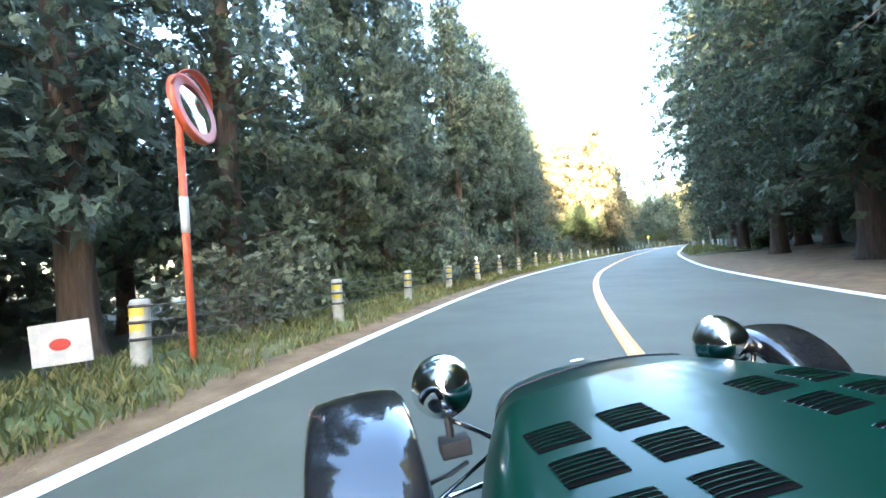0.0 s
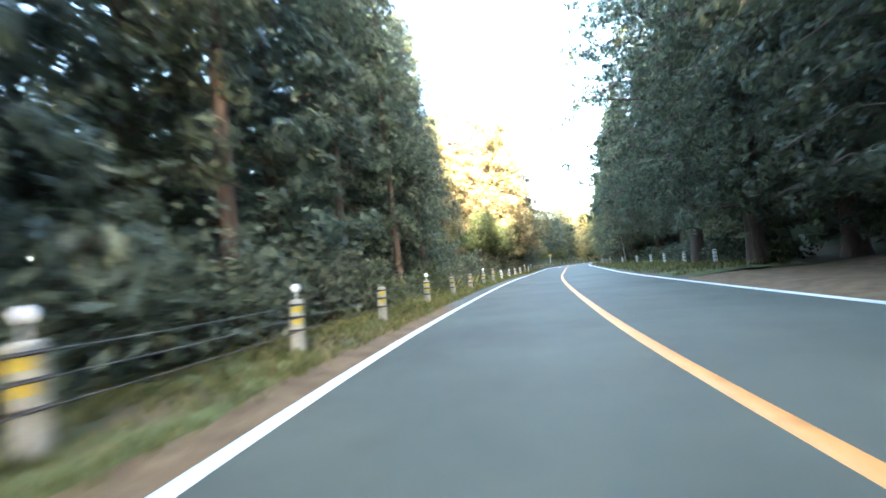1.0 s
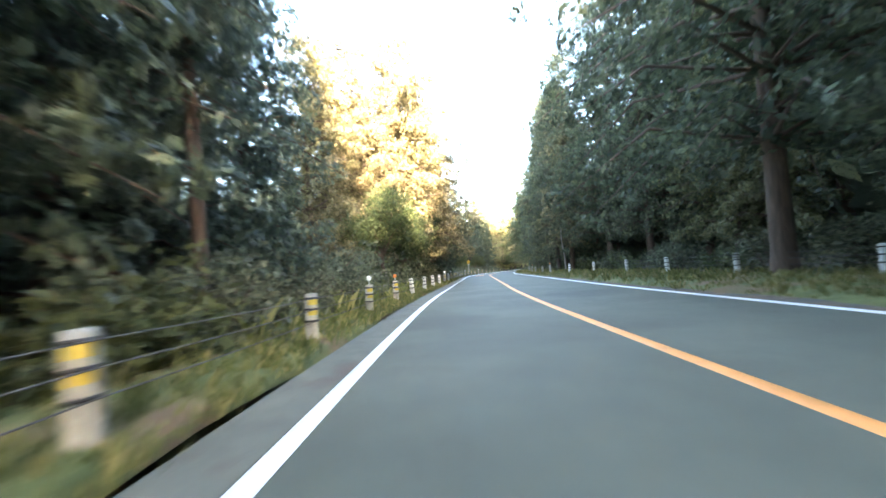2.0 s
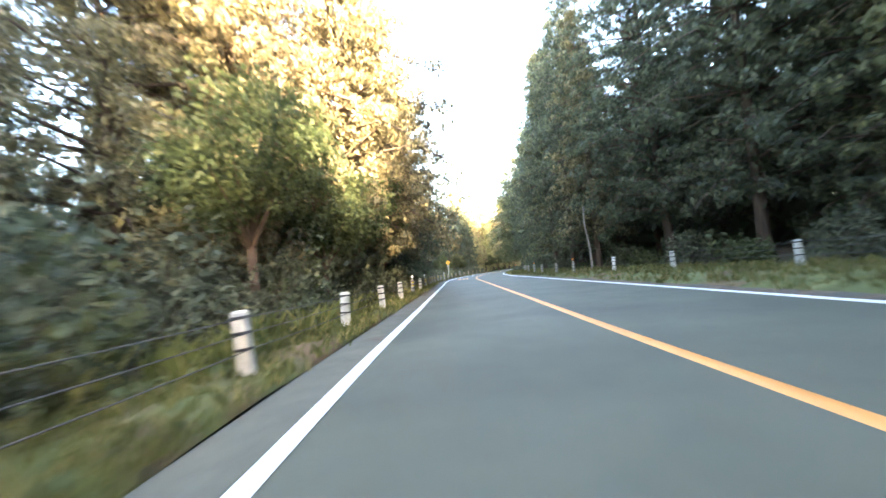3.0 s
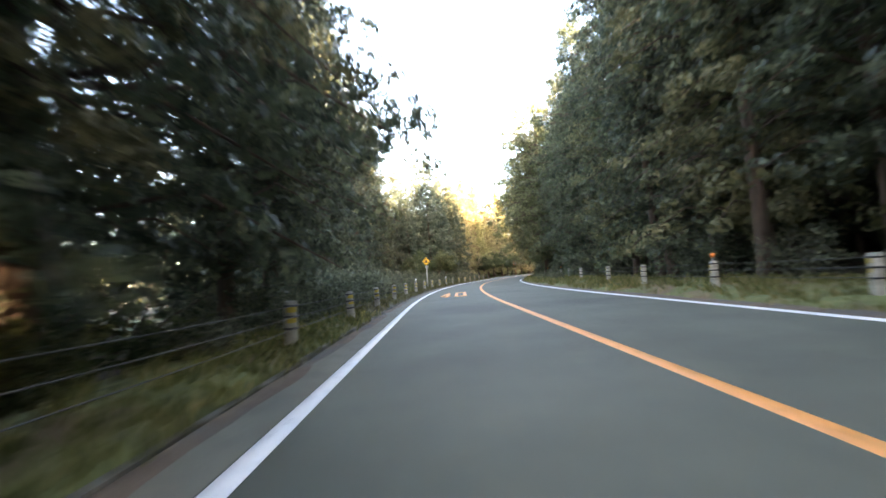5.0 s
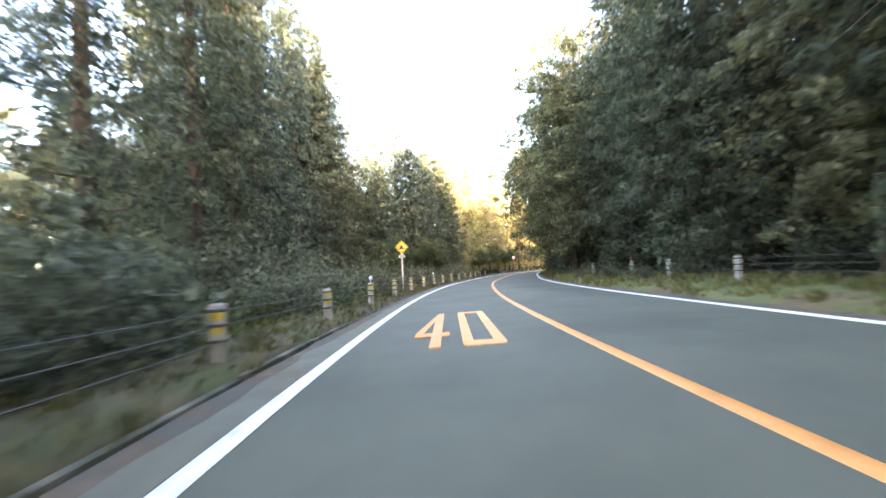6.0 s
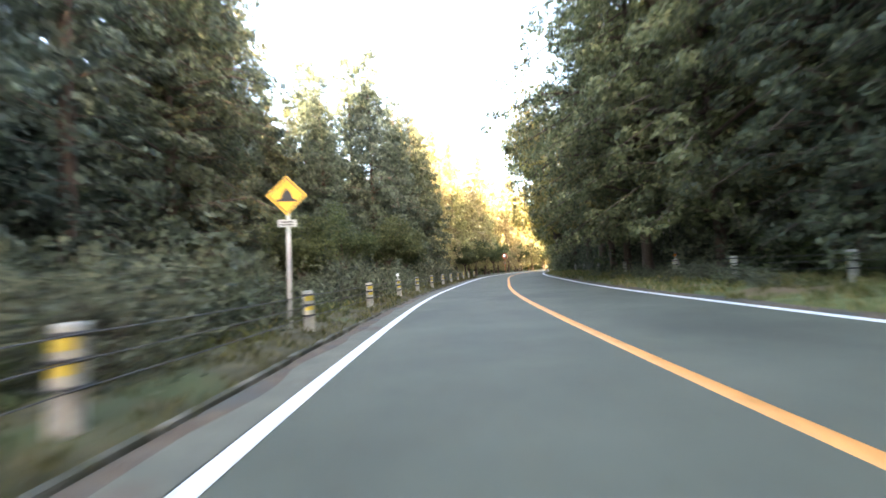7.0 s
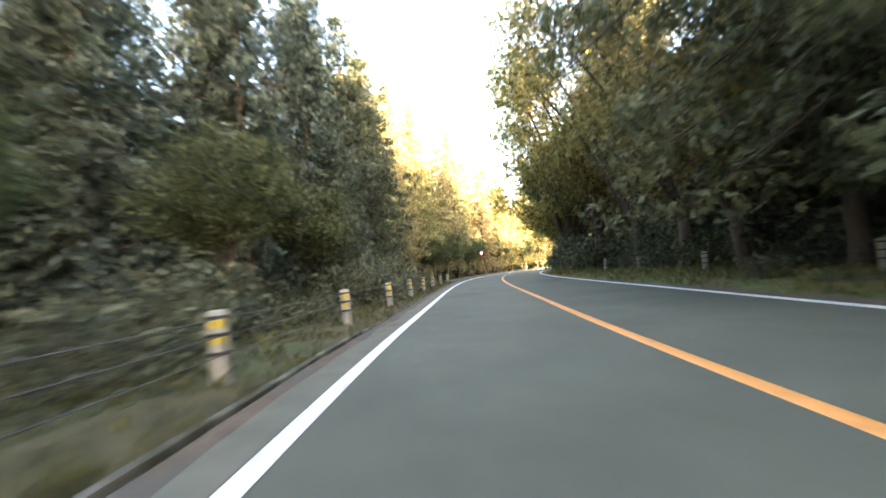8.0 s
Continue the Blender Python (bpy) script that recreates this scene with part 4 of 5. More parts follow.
def convex_mirror(s, side, tall, face, across, tilt=4.0):
    """A round traffic mirror with a hood on an orange pole; face: degrees turned from the road's direction."""
    x, y, _ = along(s, side)
    thing = new("traffic_mirror")
    thing.matrix_basis = pose(x, y, verge_z(side) - 0.05, 0, 0, face)
    bm = bmesh.new()
    tube(bm, [(0, 0, -0.2), (0, 0, tall - 0.02)], 0.034, 14)
    part("pole", bm, M_ORANGE, thing, "orange painted pole", True)
    bm = bmesh.new()
    tube(bm, [(0, 0, tall * 0.52), (0, 0, tall * 0.66)], 0.040, 14)
    part("notice_sleeve", bm, M_STEEL, thing, "pale sleeve round the pole", True)
    r = across / 2
    c = Vector((0, -0.15, tall))
    bm = bmesh.new()
    turned(bm, [(0.0, -0.055), (r * 0.35, -0.05), (r * 0.7, -0.033), (r * 0.93, -0.008), (r * 0.96, 0.004), (0.0, 0.006)], 36, "Y")
    bmesh.ops.transform(bm, matrix=Matrix.Translation(c) @ pose(0, 0, 0, -tilt), verts=bm.verts)
    part("mirror_glass", bm, M_MIRROR, thing, "convex mirror", True)
    bm = bmesh.new()
    turned(bm, [(r * 0.95, -0.03), (r * 1.02, -0.03), (r * 1.04, 0.03), (r * 0.8, 0.06), (0.0, 0.07), (0.0, 0.045), (r * 0.78, 0.04), (r * 0.95, 0.02)], 36, "Y")
    bmesh.ops.transform(bm, matrix=Matrix.Translation(c) @ pose(0, 0, 0, -tilt), verts=bm.verts)
    part("frame", bm, M_ORANGE, thing, "orange rim and back", True)
    bm = bmesh.new()
    for k in range(13):
        a0 = radians(20 + k * 140 / 13)
        a1 = radians(20 + (k + 1) * 140 / 13)
        w = [bm.verts.new((rr * math.cos(a), yy, rr * math.sin(a))) for a, rr, yy in ((a0, r * 1.05, 0.0), (a1, r * 1.05, 0.0), (a1, r * 1.12, -0.09 * math.sin((k + 1) / 13 * math.pi)), (a0, r * 1.12, -0.09 * math.sin(k / 13 * math.pi)))]
        bm.faces.new(w)
    bmesh.ops.remove_doubles(bm, verts=bm.verts, dist=1e-4)
    bm.normal_update()
    bmesh.ops.solidify(bm, geom=bm.faces[:], thickness=0.006)
    bmesh.ops.transform(bm, matrix=Matrix.Translation(c), verts=bm.verts)
    part("hood", bm, M_ORANGE, thing, "orange hood", True)
    bm = bmesh.new()
    box(bm, (0.08, 0.16, 0.05), Matrix.Translation((0, -0.05, tall)), 0.008)
    part("bracket", bm, M_STEEL, thing)
    return tagged(thing, "round convex traffic mirror on an orange pole by the verge", "traffic mirror")


convex_mirror(2.7, -4.02, 2.52, 122, 0.66, 10.0)
convex_mirror(152, -4.6, 2.7, -10, 0.8)


def warning_sign(s, side):
    """A yellow diamond warning of a bump, on a white pole with a small plate beneath."""
    x, y, _ = along(s, side)
    thing = new("warning_sign")
    thing.matrix_basis = pose(x, y, verge_z(max(side, -5.5)) - 0.05, 0, 1.2, -math.degrees(heading(s)) + 6)
    bm = bmesh.new()
    tube(bm, [(0, 0, -0.2), (0, 0, 2.52)], 0.038, 14)
    part("pole", bm, M_STEEL, thing, "white steel pole", True)
    bm = bmesh.new()
    box(bm, (0.47, 0.012, 0.47), Matrix.Translation((0, -0.055, 2.22)) @ pose(0, 0, 0, 0, 45, 0), 0.004)
    plate = part("plate", bm, M_SIGN, thing, "yellow diamond plate")
    bm = bmesh.new()
    h = 0.285
    corners = [Vector((h * math.cos(a), -0.0635, 2.22 + h * math.sin(a))) for a in (0, math.pi / 2, math.pi, 1.5 * math.pi)]
    for a, b in zip(corners, corners[1:] + corners[:1]):
        m = (a + b) / 2
        box(bm, ((b - a).length, 0.003, 0.014), Matrix.Translation(m) @ pose(0, 0, 0, 0, -math.degrees(math.atan2(b.z - a.z, b.x - a.x)), 0))
    part("border", bm, M_BLACK, plate, "black border line")
    bm = bmesh.new()
    prof = [(-0.16, -0.10), (0.16, -0.10), (0.16, -0.07), (0.10, -0.06), (0.05, 0.06), (0.0, 0.12), (-0.05, 0.06), (-0.10, -0.06), (-0.16, -0.07)]
    lo = [bm.verts.new((u, -0.062, 2.22 + v)) for u, v in prof]
    hi = [bm.verts.new((u, -0.066, 2.22 + v)) for u, v in prof]
    bm.faces.new(hi)
    for i in range(len(prof)):
        j = (i + 1) % len(prof)
        bm.faces.new((lo[i], lo[j], hi[j], hi[i]))
    bmesh.ops.recalc_face_normals(bm, faces=bm.faces)
    part("symbol", bm, M_BLACK, plate, "black bump symbol")
    bm = bmesh.new()
    box(bm, (0.30, 0.012, 0.12), Matrix.Translation((0, -0.05, 1.76)), 0.004)
    small = part("lower_plate", bm, M_STEEL, thing, "small white plate")
    bm = bmesh.new()
    for k in (-1, 1):
        box(bm, (0.20, 0.003, 0.018), Matrix.Translation((0, -0.058, 1.76 + k * 0.022)))
    part("lettering_bar", bm, M_BLACK, small)
    for z in (2.05, 2.38, 1.76):
        bm = bmesh.new()
        box(bm, (0.10, 0.085, 0.025), Matrix.Translation((0, -0.01, z)), 0.003)
        part("bracket", bm, M_CABLE, thing)
    return tagged(thing, "yellow diamond bump warning sign on a white pole", "road sign")


warning_sign(92.97, -4.45)


def notice_board(s, side, face):
    """A small white board with a red oval on two stakes."""
    x, y, _ = along(s, side)
    thing = new("notice_board")
    thing.matrix_basis = pose(x, y, verge_z(max(side, -5.5)) - 0.05, 0, -4, face)
    for k in (-1, 1):
        bm = bmesh.new()
        tube(bm, [(k * 0.22, 0.02, -0.2), (k * 0.22, 0.02, 0.55)], 0.016, 8)
        part("stake", bm, M_CABLE, thing)
    bm = bmesh.new()
    box(bm, (0.60, 0.012, 0.40), Matrix.Translation((0, 0, 0.38)), 0.004)
    board = part("board", bm, M_BOARD, thing, "faded white painted board")
    bm = bmesh.new()
    turned(bm, [(0.0, -0.012), (0.09, -0.012), (0.09, -0.004), (0.0, -0.004)], 24, "Y")
    bmesh.ops.transform(bm, matrix=Matrix.Translation((0.0, 0, 0.37)) @ Matrix.Diagonal((1.15, 1, 0.62, 1)), verts=bm.verts)
    part("emblem", bm, M_RED, board, "red oval emblem")
    return tagged(thing, "small white roadside board with a red oval", "notice board")


notice_board(2.3, -5.1, 30)


def snag(s, side, tall, lean, seed, thick=1.0):
    """A bare broken trunk, bleached pale."""
    x, y, _ = along(s, side)
    bm = bmesh.new()
    pts = [(0.03 * math.sin(k + seed), 0.04 * math.cos(k * 1.3 + seed) - 0.02 * k, tall * k / 7) for k in range(8)]
    tube(bm, [(0, 0, -0.3)] + pts, [thick * r for r in (0.10, 0.08, 0.07, 0.065, 0.06, 0.056, 0.052, 0.06, 0.04)], 9)
    tube(bm, [pts[6], (0.12, 0.02, tall * 0.93), (0.24, 0.05, tall * 1.02)], [0.05 * thick, 0.035 * thick, 0.012], 6)
    tube(bm, [pts[5], (-0.14, 0.0, tall * 0.78)], [0.035 * thick, 0.01], 6)
    for v in bm.verts:
        v.co += 0.02 * noise.noise_vector(v.co * 4)
    me = bpy.data.meshes.new("dead_trunk")
    bm.to_mesh(me)
    bm.free()
    me.materials.append(M_DEADWOOD)
    me.shade_smooth()
    ob = new("dead_trunk", me)
    ob.matrix_basis = pose(x, y, verge_z(side) - 0.05, 0, lean, 0)
    return tagged(ob, "pale broken dead tree trunk behind the guard cables", "tree trunk")


snag(60.6, 6.45, 4.0, -3, 0)
snag(104.4, 7.0, 3.4, -9, 2, 0.55)
snag(106.4, 6.9, 3.0, 7, 4, 0.5)

# ---- the green open sports car, where it is when the shot begins ----
CAR_X = 0.621       # its middle line, right of the eye
CAR_EYE = look((0, 0, EYE), (math.sin(0.2075), math.cos(0.2075), EYE + math.tan(0.0135)), -math.degrees(0.1357))     # the eye as the car carries it

car = new("sports_car")
CAR_AT = eye_pose(*PATH[0][1:]) @ CAR_EYE.inverted()
car.matrix_basis = CAR_AT


def road_z(x, y, up):
    """The height in the car's own frame that lies up metres over the road; the body leans a little on its springs."""
    m = CAR_AT
    return (up - m[2][3] - m[2][0] * x - m[2][1] * y) / m[2][2]


def loft(bm, sections):
    """A skin through cross-sections of equally many points."""
    rings = [[bm.verts.new(p) for p in sec] for sec in sections]
    for a, b in zip(rings, rings[1:]):
        for k in range(len(a) - 1):
            bm.faces.new((a[k], a[k + 1], b[k + 1], b[k]))
    bm.normal_update()
    return rings


def hood_section(y, half, top, low, crown=0.020, corner=0.10, steps=8):
    """Up one side, over a softly crowned top and down the other."""
    pts = [(CAR_X - half - 0.01, y, low), (CAR_X - half, y, (low + top - corner) / 2)]
    for k in range(steps + 1):
        a = math.pi - k * (math.pi / 2) / steps
        pts.append((CAR_X - half + corner + corner * math.cos(a), y, top - corner - crown + corner * math.sin(a)))
    inner = half - corner
    for k in range(1, 12):
        u = -1 + 2 * k / 12
        pts.append((CAR_X + inner * u, y, top - crown + crown * (1 - u * u)))
    for k in range(steps + 1):
        a = math.pi / 2 - k * (math.pi / 2) / steps
        pts.append((CAR_X + half - corner + corner * math.cos(a), y, top - corner - crown + corner * math.sin(a)))
    pts += [(CAR_X + half, y, (low + top - corner) / 2), (CAR_X + half + 0.01, y, low)]
    return pts


# length ahead of the eye, half width, height of the bonnet
HOOD = [(1.05, 0.322, 0.539), (0.95, 0.372, 0.541), (0.83, 0.425, 0.545), (0.67, 0.485, 0.548), (0.5, 0.535, 0.551), (0.3, 0.575, 0.555), (0.15, 0.595, 0.557), (0.02, 0.605, 0.559)]


def hood_top(x, y):
    ys = [h[0] for h in HOOD][::-1]
    top = np.interp(y, ys, [h[2] for h in HOOD][::-1])
    half = np.interp(y, ys, [h[1] for h in HOOD][::-1]) - 0.10
    u = (x - CAR_X) / half
    return float(top - 0.020 + 0.020 * (1 - u * u))


bm = bmesh.new()
loft(bm, [hood_section(y, w - 0.004, t - 0.004, 0.20) for y, w, t in HOOD])
bmesh.ops.solidify(bm, geom=bm.faces[:], thickness=0.004)
hood = part("bonnet", bm, M_GREEN, car, "dark green bonnet with louvres", True)
bm = bmesh.new()
tube(bm, [(x, 1.052, z + 0.001) for x, y, z in hood_section(1.05, 0.322, 0.539, 0.20)], 0.0035, 6)
part("edge_strip", bm, M_BLACK, hood, "dark strip along the bonnet's front edge", True)
bm = bmesh.new()
loft(bm, [hood_section(y, w, t, lo, 0.020, min(0.10, w * 0.4)) for y, w, t, lo in ((1.056, 0.320, 0.535, 0.20), (1.15, 0.295, 0.515, 0.19), (1.27, 0.245, 0.475, 0.18), (1.38, 0.205, 0.425, 0.18), (1.42, 0.18, 0.39, 0.20))])
part("nose_cone", bm, M_GREEN, car, "", True)
bm = bmesh.new()
turned(bm, [(0.0, 0.0), (0.022, 0.0), (0.021, 0.004), (0.0, 0.006)], 20)
bmesh.ops.transform(bm, matrix=pose(CAR_X, 1.17, 0.516, -14), verts=bm.verts)
part("badge", bm, M_WHITE_REFLECTOR, car, "small pale round badge on the nose", True)
bm = bmesh.new()
box(bm, (0.30, 0.01, 0.12), Matrix.Translation((CAR_X, 1.424, 0.29)), 0.004)
part("grille", bm, M_BLACK, car)
bm = bmesh.new()
box(bm, (0.62, 2.4, 0.03), Matrix.Translation((CAR_X, 0.1, 0.17)), 0.008)
part("floor_pan", bm, M_BLACK, car)

# louvres: banks of six lips over black plates for the slots' shade, in two columns each side of the middle
BANK = 0.109
# thin black plates on the bonnet; the shade of the slots is their colour
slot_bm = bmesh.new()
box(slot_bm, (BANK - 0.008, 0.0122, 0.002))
slot_me = bpy.data.meshes.new("louvre_shade_plate")
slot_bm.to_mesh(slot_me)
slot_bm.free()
slot_me.materials.append(M_SLOT_SHADE)
lip_bm = bmesh.new()
LIP_U = [-1.0, -0.93, -0.8, -0.5, 0.0, 0.5, 0.8, 0.93, 1.0]
LIP_H = [0.0, 0.45, 0.78, 0.95, 1.0, 0.95, 0.78, 0.45, 0.0]
rows_of = []
for depth, up in ((0.0034, -0.0004), (0.0022, 0.0030), (0.0006, 0.0048), (-0.0004, 0.0046), (0.0006, 0.0030)):
    rows_of.append([lip_bm.verts.new((u * BANK / 2, depth, up * h)) for u, h in zip(LIP_U, LIP_H)])
for r0, r1 in zip(rows_of, rows_of[1:]):
    for k in range(len(LIP_U) - 1):
        lip_bm.faces.new((r0[k], r0[k + 1], r1[k + 1], r1[k]))
lip_me = bpy.data.meshes.new("louvre")
lip_bm.to_mesh(lip_me)
lip_bm.free()
lip_me.materials.append(M_GREEN)
lip_me.shade_smooth()
for bank_row in range(4):
    far_y = 0.7547 - 0.1268 * bank_row
    long_y = 0.0856 * (1 - 0.10 * bank_row)
    for inner_x in (0.0951, 0.2485):
        for side in (-1, 1):
            for k in range(6):
                y = far_y - long_y * (k + 0.5) / 6 + 0.0911 * (inner_x + BANK / 2 - 0.2)
                x = CAR_X + side * (inner_x + BANK / 2 + 0.0572 * (0.7547 - y))
                tilt = math.degrees(math.atan2(hood_top(x + 0.04, y) - hood_top(x - 0.04, y), 0.08))
                m = pose(x, y, hood_top(x, y) + 0.0003, -1.2, -tilt, side * 4.5)
                lip = under("louvre", lip_me, hood)
                lip.matrix_basis = m
                slot = under("louvre_shade_plate", slot_me, hood, "black plate painted as the slot's shade")
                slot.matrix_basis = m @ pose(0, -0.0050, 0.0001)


def cycle_wing(x, ahead, crest, turn, r, start):
    """A narrow wing arched over the wheel, its edges rolled; it turns with the wheel."""
    bm = bmesh.new()
    secs = []
    m = Matrix.Translation((x, ahead, 0)) @ pose(0, 0, 0, 0, 0, turn)
    for k in range(25):
        a = radians(start + k * (144 - start) / 24)
        cy, cz = -r * math.cos(a), crest - r + r * math.sin(a)
        n = Vector((0, -math.cos(a), math.sin(a)))
        sec = []
        for u, d in ((-0.097, -0.055), (-0.096, -0.033), (-0.091, -0.014), (-0.080, -0.004), (-0.045, 0.0), (0, 0.003), (0.045, 0.0), (0.080, -0.004), (0.091, -0.014), (0.096, -0.033), (0.097, -0.055)):
            sec.append(m @ Vector((u, cy + n.y * d, cz + n.z * d)))
        secs.append(sec)
    loft(bm, secs)
    bmesh.ops.solidify(bm, geom=bm.faces[:], thickness=0.003)
    wing = part("front_wing", bm, M_GLOSS_BLACK, car, "gloss black cycle wing", True)
    out = -1 if x < CAR_X else 1
    bm = bmesh.new()
    turned(bm, [(0.0, -0.012), (0.007, -0.010), (0.009, 0.0), (0.007, 0.009), (0.0, 0.011)], 14, "Y")
    bmesh.ops.transform(bm, matrix=m @ Matrix.Translation((out * 0.095, 0.16, crest - 0.054)), verts=bm.verts)
    part("marker_lamp", bm, M_RED, wing, "small red marker lamp", True)
    bm = bmesh.new()
    for lag in (0.0, 0.05):
        tube(bm, [m @ Vector((-out * 0.03, 0.0 - lag, 0.30)), m @ Vector((-out * 0.098, -0.02 - lag, 0.36)), m @ Vector((-out * 0.100, -0.03 - lag, crest - 0.12)), m @ Vector((-out * 0.070, -0.03 - lag, crest - 0.022))], 0.007, 8)
    part("stay", bm, M_GLOSS_BLACK, wing, "bent tube wing stay", True)


def wheel(x, y, r, wide, turn=0.0):
    bm = bmesh.new()
    turned(bm, [(r * 0.64, -wide / 2), (r * 0.93, -wide / 2), (r, -wide * 0.36), (r, wide * 0.36), (r * 0.93, wide / 2), (r * 0.64, wide / 2)], 32)
    m = Matrix.Translation((x, y, road_z(x, y, r))) @ pose(0, 0, 0, 0, 90, turn)
    bmesh.ops.transform(bm, matrix=m, verts=bm.verts)
    t = part("wheel", bm, M_TYRE, car, "black rubber tyre", True)
    bm = bmesh.new()
    turned(bm, [(0.0, -wide * 0.30), (r * 0.2, -wide * 0.40), (r * 0.5, -wide * 0.28), (r * 0.655, -wide * 0.48), (r * 0.655, wide * 0.48), (r * 0.5, wide * 0.28), (r * 0.2, wide * 0.40), (0.0, wide * 0.30)], 24)
    bmesh.ops.transform(bm, matrix=m, verts=bm.verts)
    part("rim", bm, M_ALLOY, t, "dull alloy rim", True)


def headlamp(x, up):
    """A chrome bowl on a stem, with its rim and glass forward and a black box below."""
    y, r = 1.07, 0.080
    inward = 1 if x < CAR_X else -1
    bm = bmesh.new()
    prof = [(r * math.sin(k * math.pi / 2 / 11), -r * 0.95 * math.cos(k * math.pi / 2 / 11)) for k in range(12)]
    turned(bm, [(max(p, 0.001), q) for p, q in prof] + [(r * 1.04, 0.004), (r * 1.04, 0.022), (r * 0.95, 0.028)], 36, "Y")
    bmesh.ops.translate(bm, verts=bm.verts, vec=(x, y, up))
    lamp = part("headlamp", bm, M_CHROME, car, "round chrome headlamp bowl", True)
    bm = bmesh.new()
    turned(bm, [(0.0, 0.040), (0.05, 0.036), (0.075, 0.027), (0.0, 0.024)], 28, "Y")
    bmesh.ops.translate(bm, verts=bm.verts, vec=(x, y, up))
    part("lens", bm, M_WHITE_REFLECTOR, lamp, "clear ribbed glass", True)
    bm = bmesh.new()
    tube(bm, [(x, y - 0.01, up - r + 0.006), (x, y - 0.02, up - r - 0.045)], 0.011, 10)
    part("stem", bm, M_BLACK, lamp)
    bm = bmesh.new()
    tube(bm, [(x, y - 0.01, up - r - 0.002), (x + inward * 0.03, y - 0.02, up - r - 0.015), (x + inward * 0.08, y - 0.03, up - r - 0.045), (x + inward * 0.15, y - 0.03, up - r - 0.10)], 0.0065, 10)
    part("bracket", bm, M_GLOSS_BLACK, lamp, "", True)
    bm = bmesh.new()
    box(bm, (0.078, 0.055, 0.042), Matrix.Translation((x + inward * 0.006, y - 0.03, up - r - 0.062)), 0.006)
    part("indicator_box", bm, M_SEAT, lamp, "black box under the lamp")
    bm = bmesh.new()
    tube(bm, [(x + inward * 0.03, y - 0.05, up - r - 0.10), (x - inward * 0.02, y - 0.06, up - r - 0.115), (x - inward * 0.07, y - 0.05, up - r - 0.13), (x - inward * 0.085, y - 0.02, up - r - 0.18)], 0.006, 8)
    part("cable", bm, M_SEAT, lamp, "black bent cable", True)


def suspension(x_wheel, x_body, low):
    for nm, pts, r, mat in (("wishbone", [(x_body, 1.05, low + 0.12), (x_wheel, 0.84, low + 0.10), (x_body, 0.80, low + 0.12)], 0.0065, M_CHROME),
                            ("wishbone", [(x_body, 1.06, low - 0.02), (x_wheel, 0.84, low - 0.03), (x_body, 0.70, low - 0.02)], 0.008, M_BLACK),
                            ("track_rod", [(x_body, 0.98, low + 0.07), (x_wheel, 0.96, low + 0.06)], 0.006, M_CHROME),
                            ("damper", [(x_body + (x_wheel - x_body) * 0.2, 0.90, low + 0.11), (x_body + (x_wheel - x_body) * 0.72, 0.88, low)], 0.015, M_BLACK)):
        bm = bmesh.new()
        tube(bm, pts, r, 8)
        part(nm, bm, mat, car, "", True)


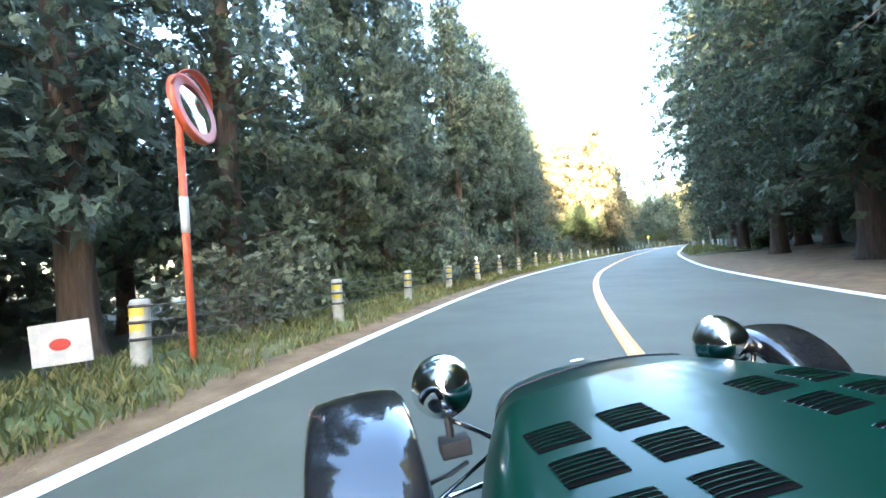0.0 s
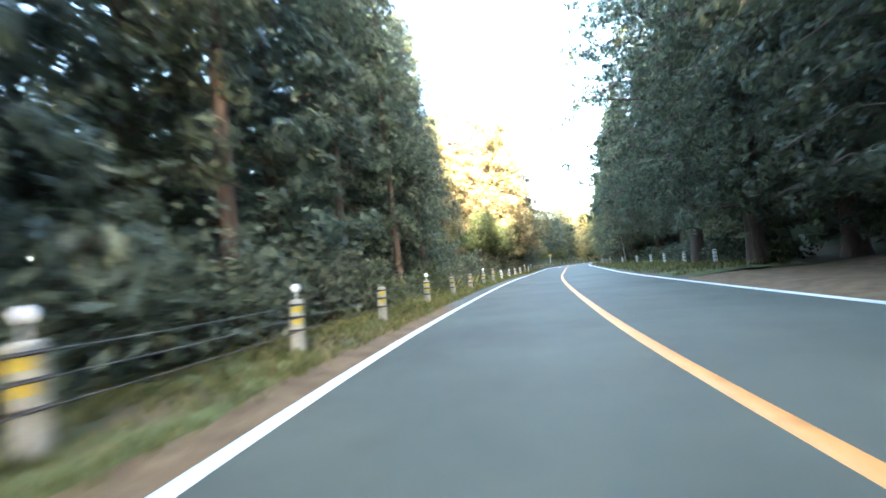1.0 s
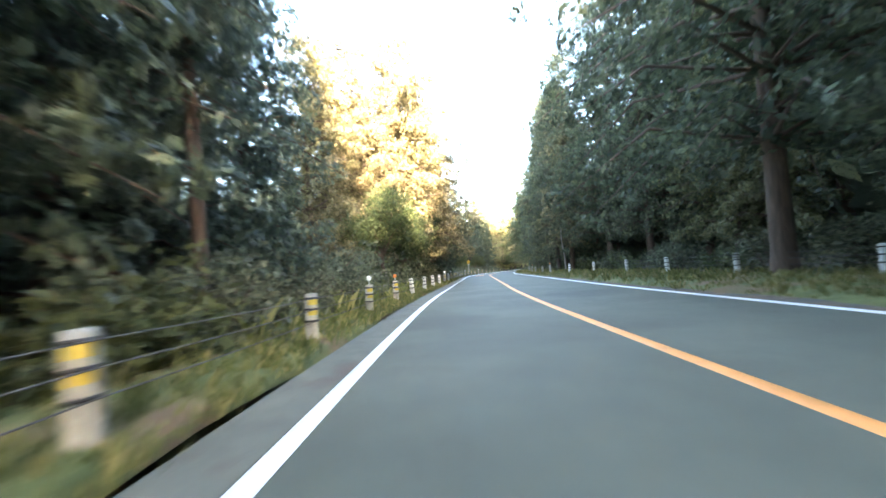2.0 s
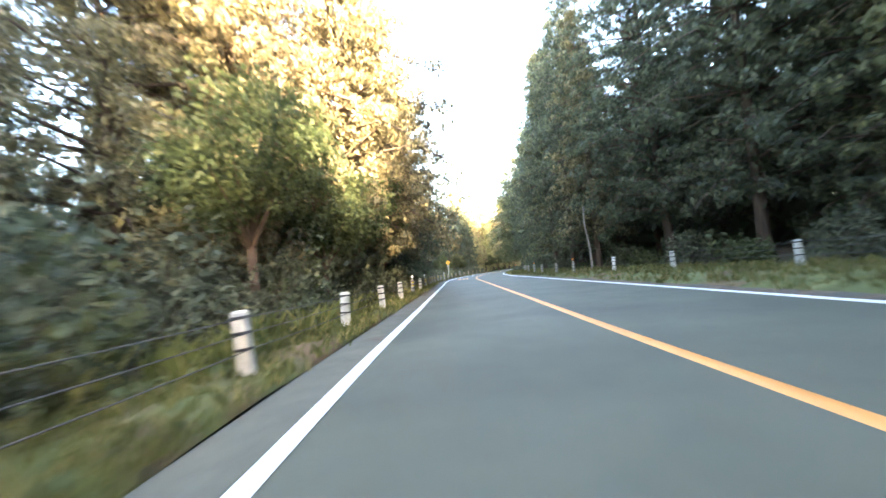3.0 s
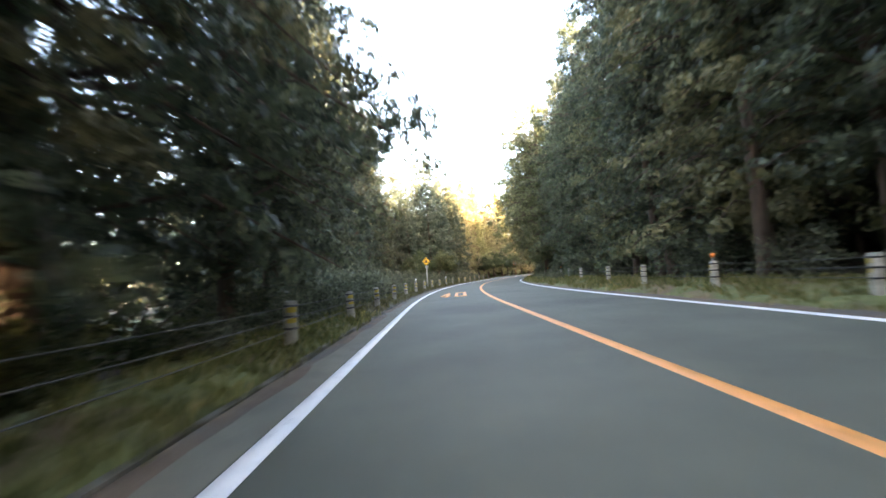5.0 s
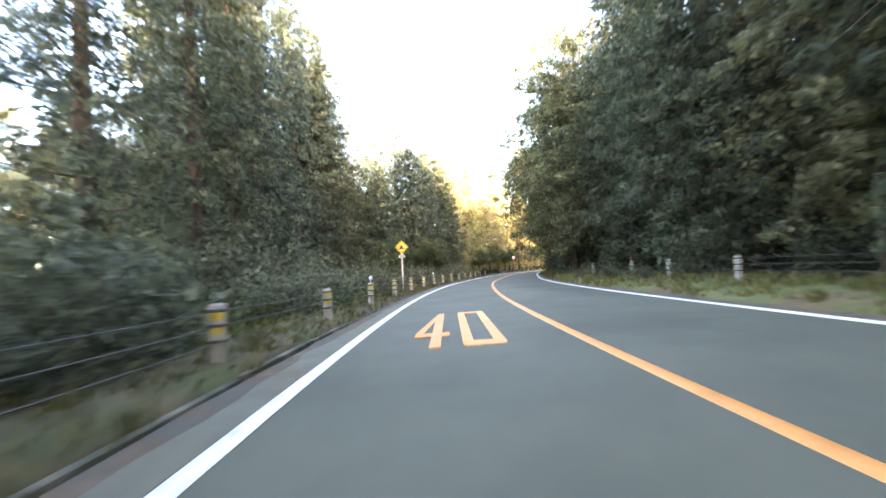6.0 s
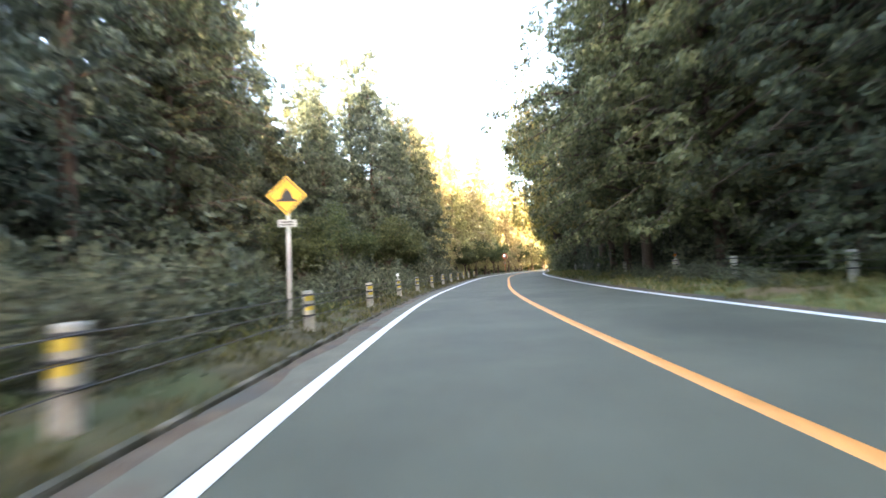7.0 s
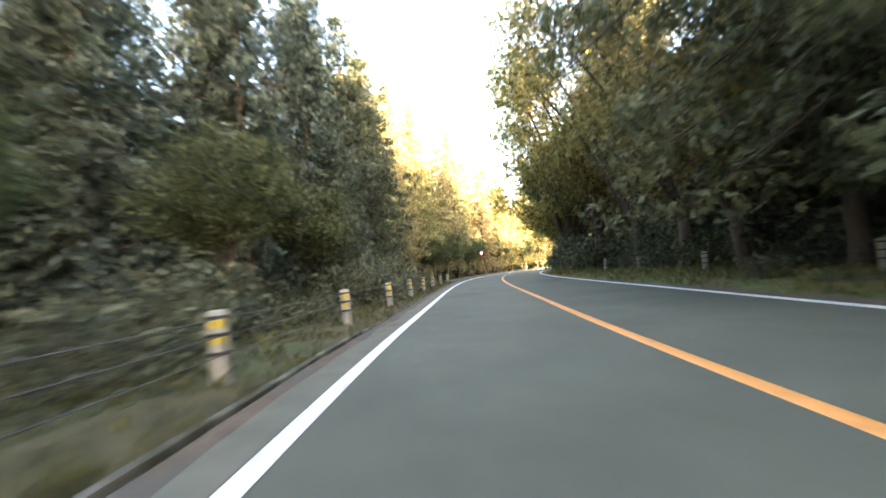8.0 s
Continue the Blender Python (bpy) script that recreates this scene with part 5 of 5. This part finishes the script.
for side, wing_at, ahead, crest, arch, lamp_at in ((-1, -0.040, 0.82, 0.640, 0.335, (0.174, 0.551)), (1, 1.205, 1.06, 0.540, 0.20, (1.056, 0.513))):
    cycle_wing(wing_at, ahead, crest, 3.0, arch, -4 if side < 0 else 10)
    wheel(wing_at, ahead, 0.22, 0.145, 3.0)
    headlamp(*lamp_at)
    suspension(wing_at - side * 0.07, CAR_X + side * 0.30, 0.265)
    rear_x = CAR_X + side * 0.76
    wheel(rear_x, -1.18, 0.275, 0.16)
    bm = bmesh.new()
    secs = []
    for k in range(17):
        a = radians(5 + k * 165 / 16)
        cy, cz = -1.18 + 0.335 * math.cos(a), 0.27 + 0.325 * math.sin(a)
        x_in, x_out = CAR_X + side * 0.61, CAR_X + side * 0.87
        secs.append([(x_in, cy, cz), ((x_in + x_out) / 2, cy + 0.012 * math.cos(a), cz + 0.012 * math.sin(a)), (x_out, cy, cz), (x_out, -1.18 + 0.295 * math.cos(a), 0.27 + 0.285 * math.sin(a))])
    loft(bm, secs)
    bmesh.ops.solidify(bm, geom=bm.faces[:], thickness=0.004)
    part("rear_wing", bm, M_GREEN, car, "dark green rear wing", True)
    bm = bmesh.new()
    box(bm, (0.02, 1.50, 0.33), Matrix.Translation((CAR_X + side * 0.59, -0.74, 0.34)), 0.008)
    part("body_side", bm, M_GREEN, car)
    bm = bmesh.new()
    xm = CAR_X + side * 0.27
    box(bm, (0.42, 0.40, 0.11), Matrix.Translation((xm, -0.60, 0.24)), 0.04)
    box(bm, (0.42, 0.11, 0.40), Matrix.Translation((xm, -0.84, 0.42)) @ pose(0, 0, 0, 14, 0, 0), 0.04)
    part("seat", bm, M_SEAT, car, "black vinyl seat")
bm = bmesh.new()
loft(bm, [hood_section(y, w, t, 0.20) for y, w, t in ((0.016, 0.606, 0.561), (-0.08, 0.61, 0.564), (-0.16, 0.61, 0.556))])
part("scuttle", bm, M_GREEN, car, "", True)
bm = bmesh.new()
box(bm, (1.16, 0.03, 0.36), Matrix.Translation((CAR_X, -1.49, 0.34)), 0.012)
part("rear_panel", bm, M_GREEN, car)
bm = bmesh.new()
box(bm, (1.14, 0.55, 0.02), Matrix.Translation((CAR_X, -1.21, 0.49)), 0.008)
part("boot_cover", bm, M_SEAT, car, "black vinyl boot cover")
bm = bmesh.new()
ring = [(CAR_X + 0.21 + 0.14 * math.cos(a), -0.34 + 0.05 * math.sin(a), 0.55 + 0.13 * math.sin(a)) for a in [k * math.pi / 12 for k in range(25)]]
tube(bm, ring, 0.013, 8, False)
tube(bm, [(CAR_X + 0.07, -0.34, 0.55), (CAR_X + 0.35, -0.34, 0.55)], 0.010, 6)
tube(bm, [(CAR_X + 0.21, -0.34, 0.55), (CAR_X + 0.21, -0.12, 0.50)], 0.014, 8)
part("steering_wheel", bm, M_SEAT, car, "", True)
tagged(car, "dark green open sports car with black cycle wings and louvred bonnet", "car")
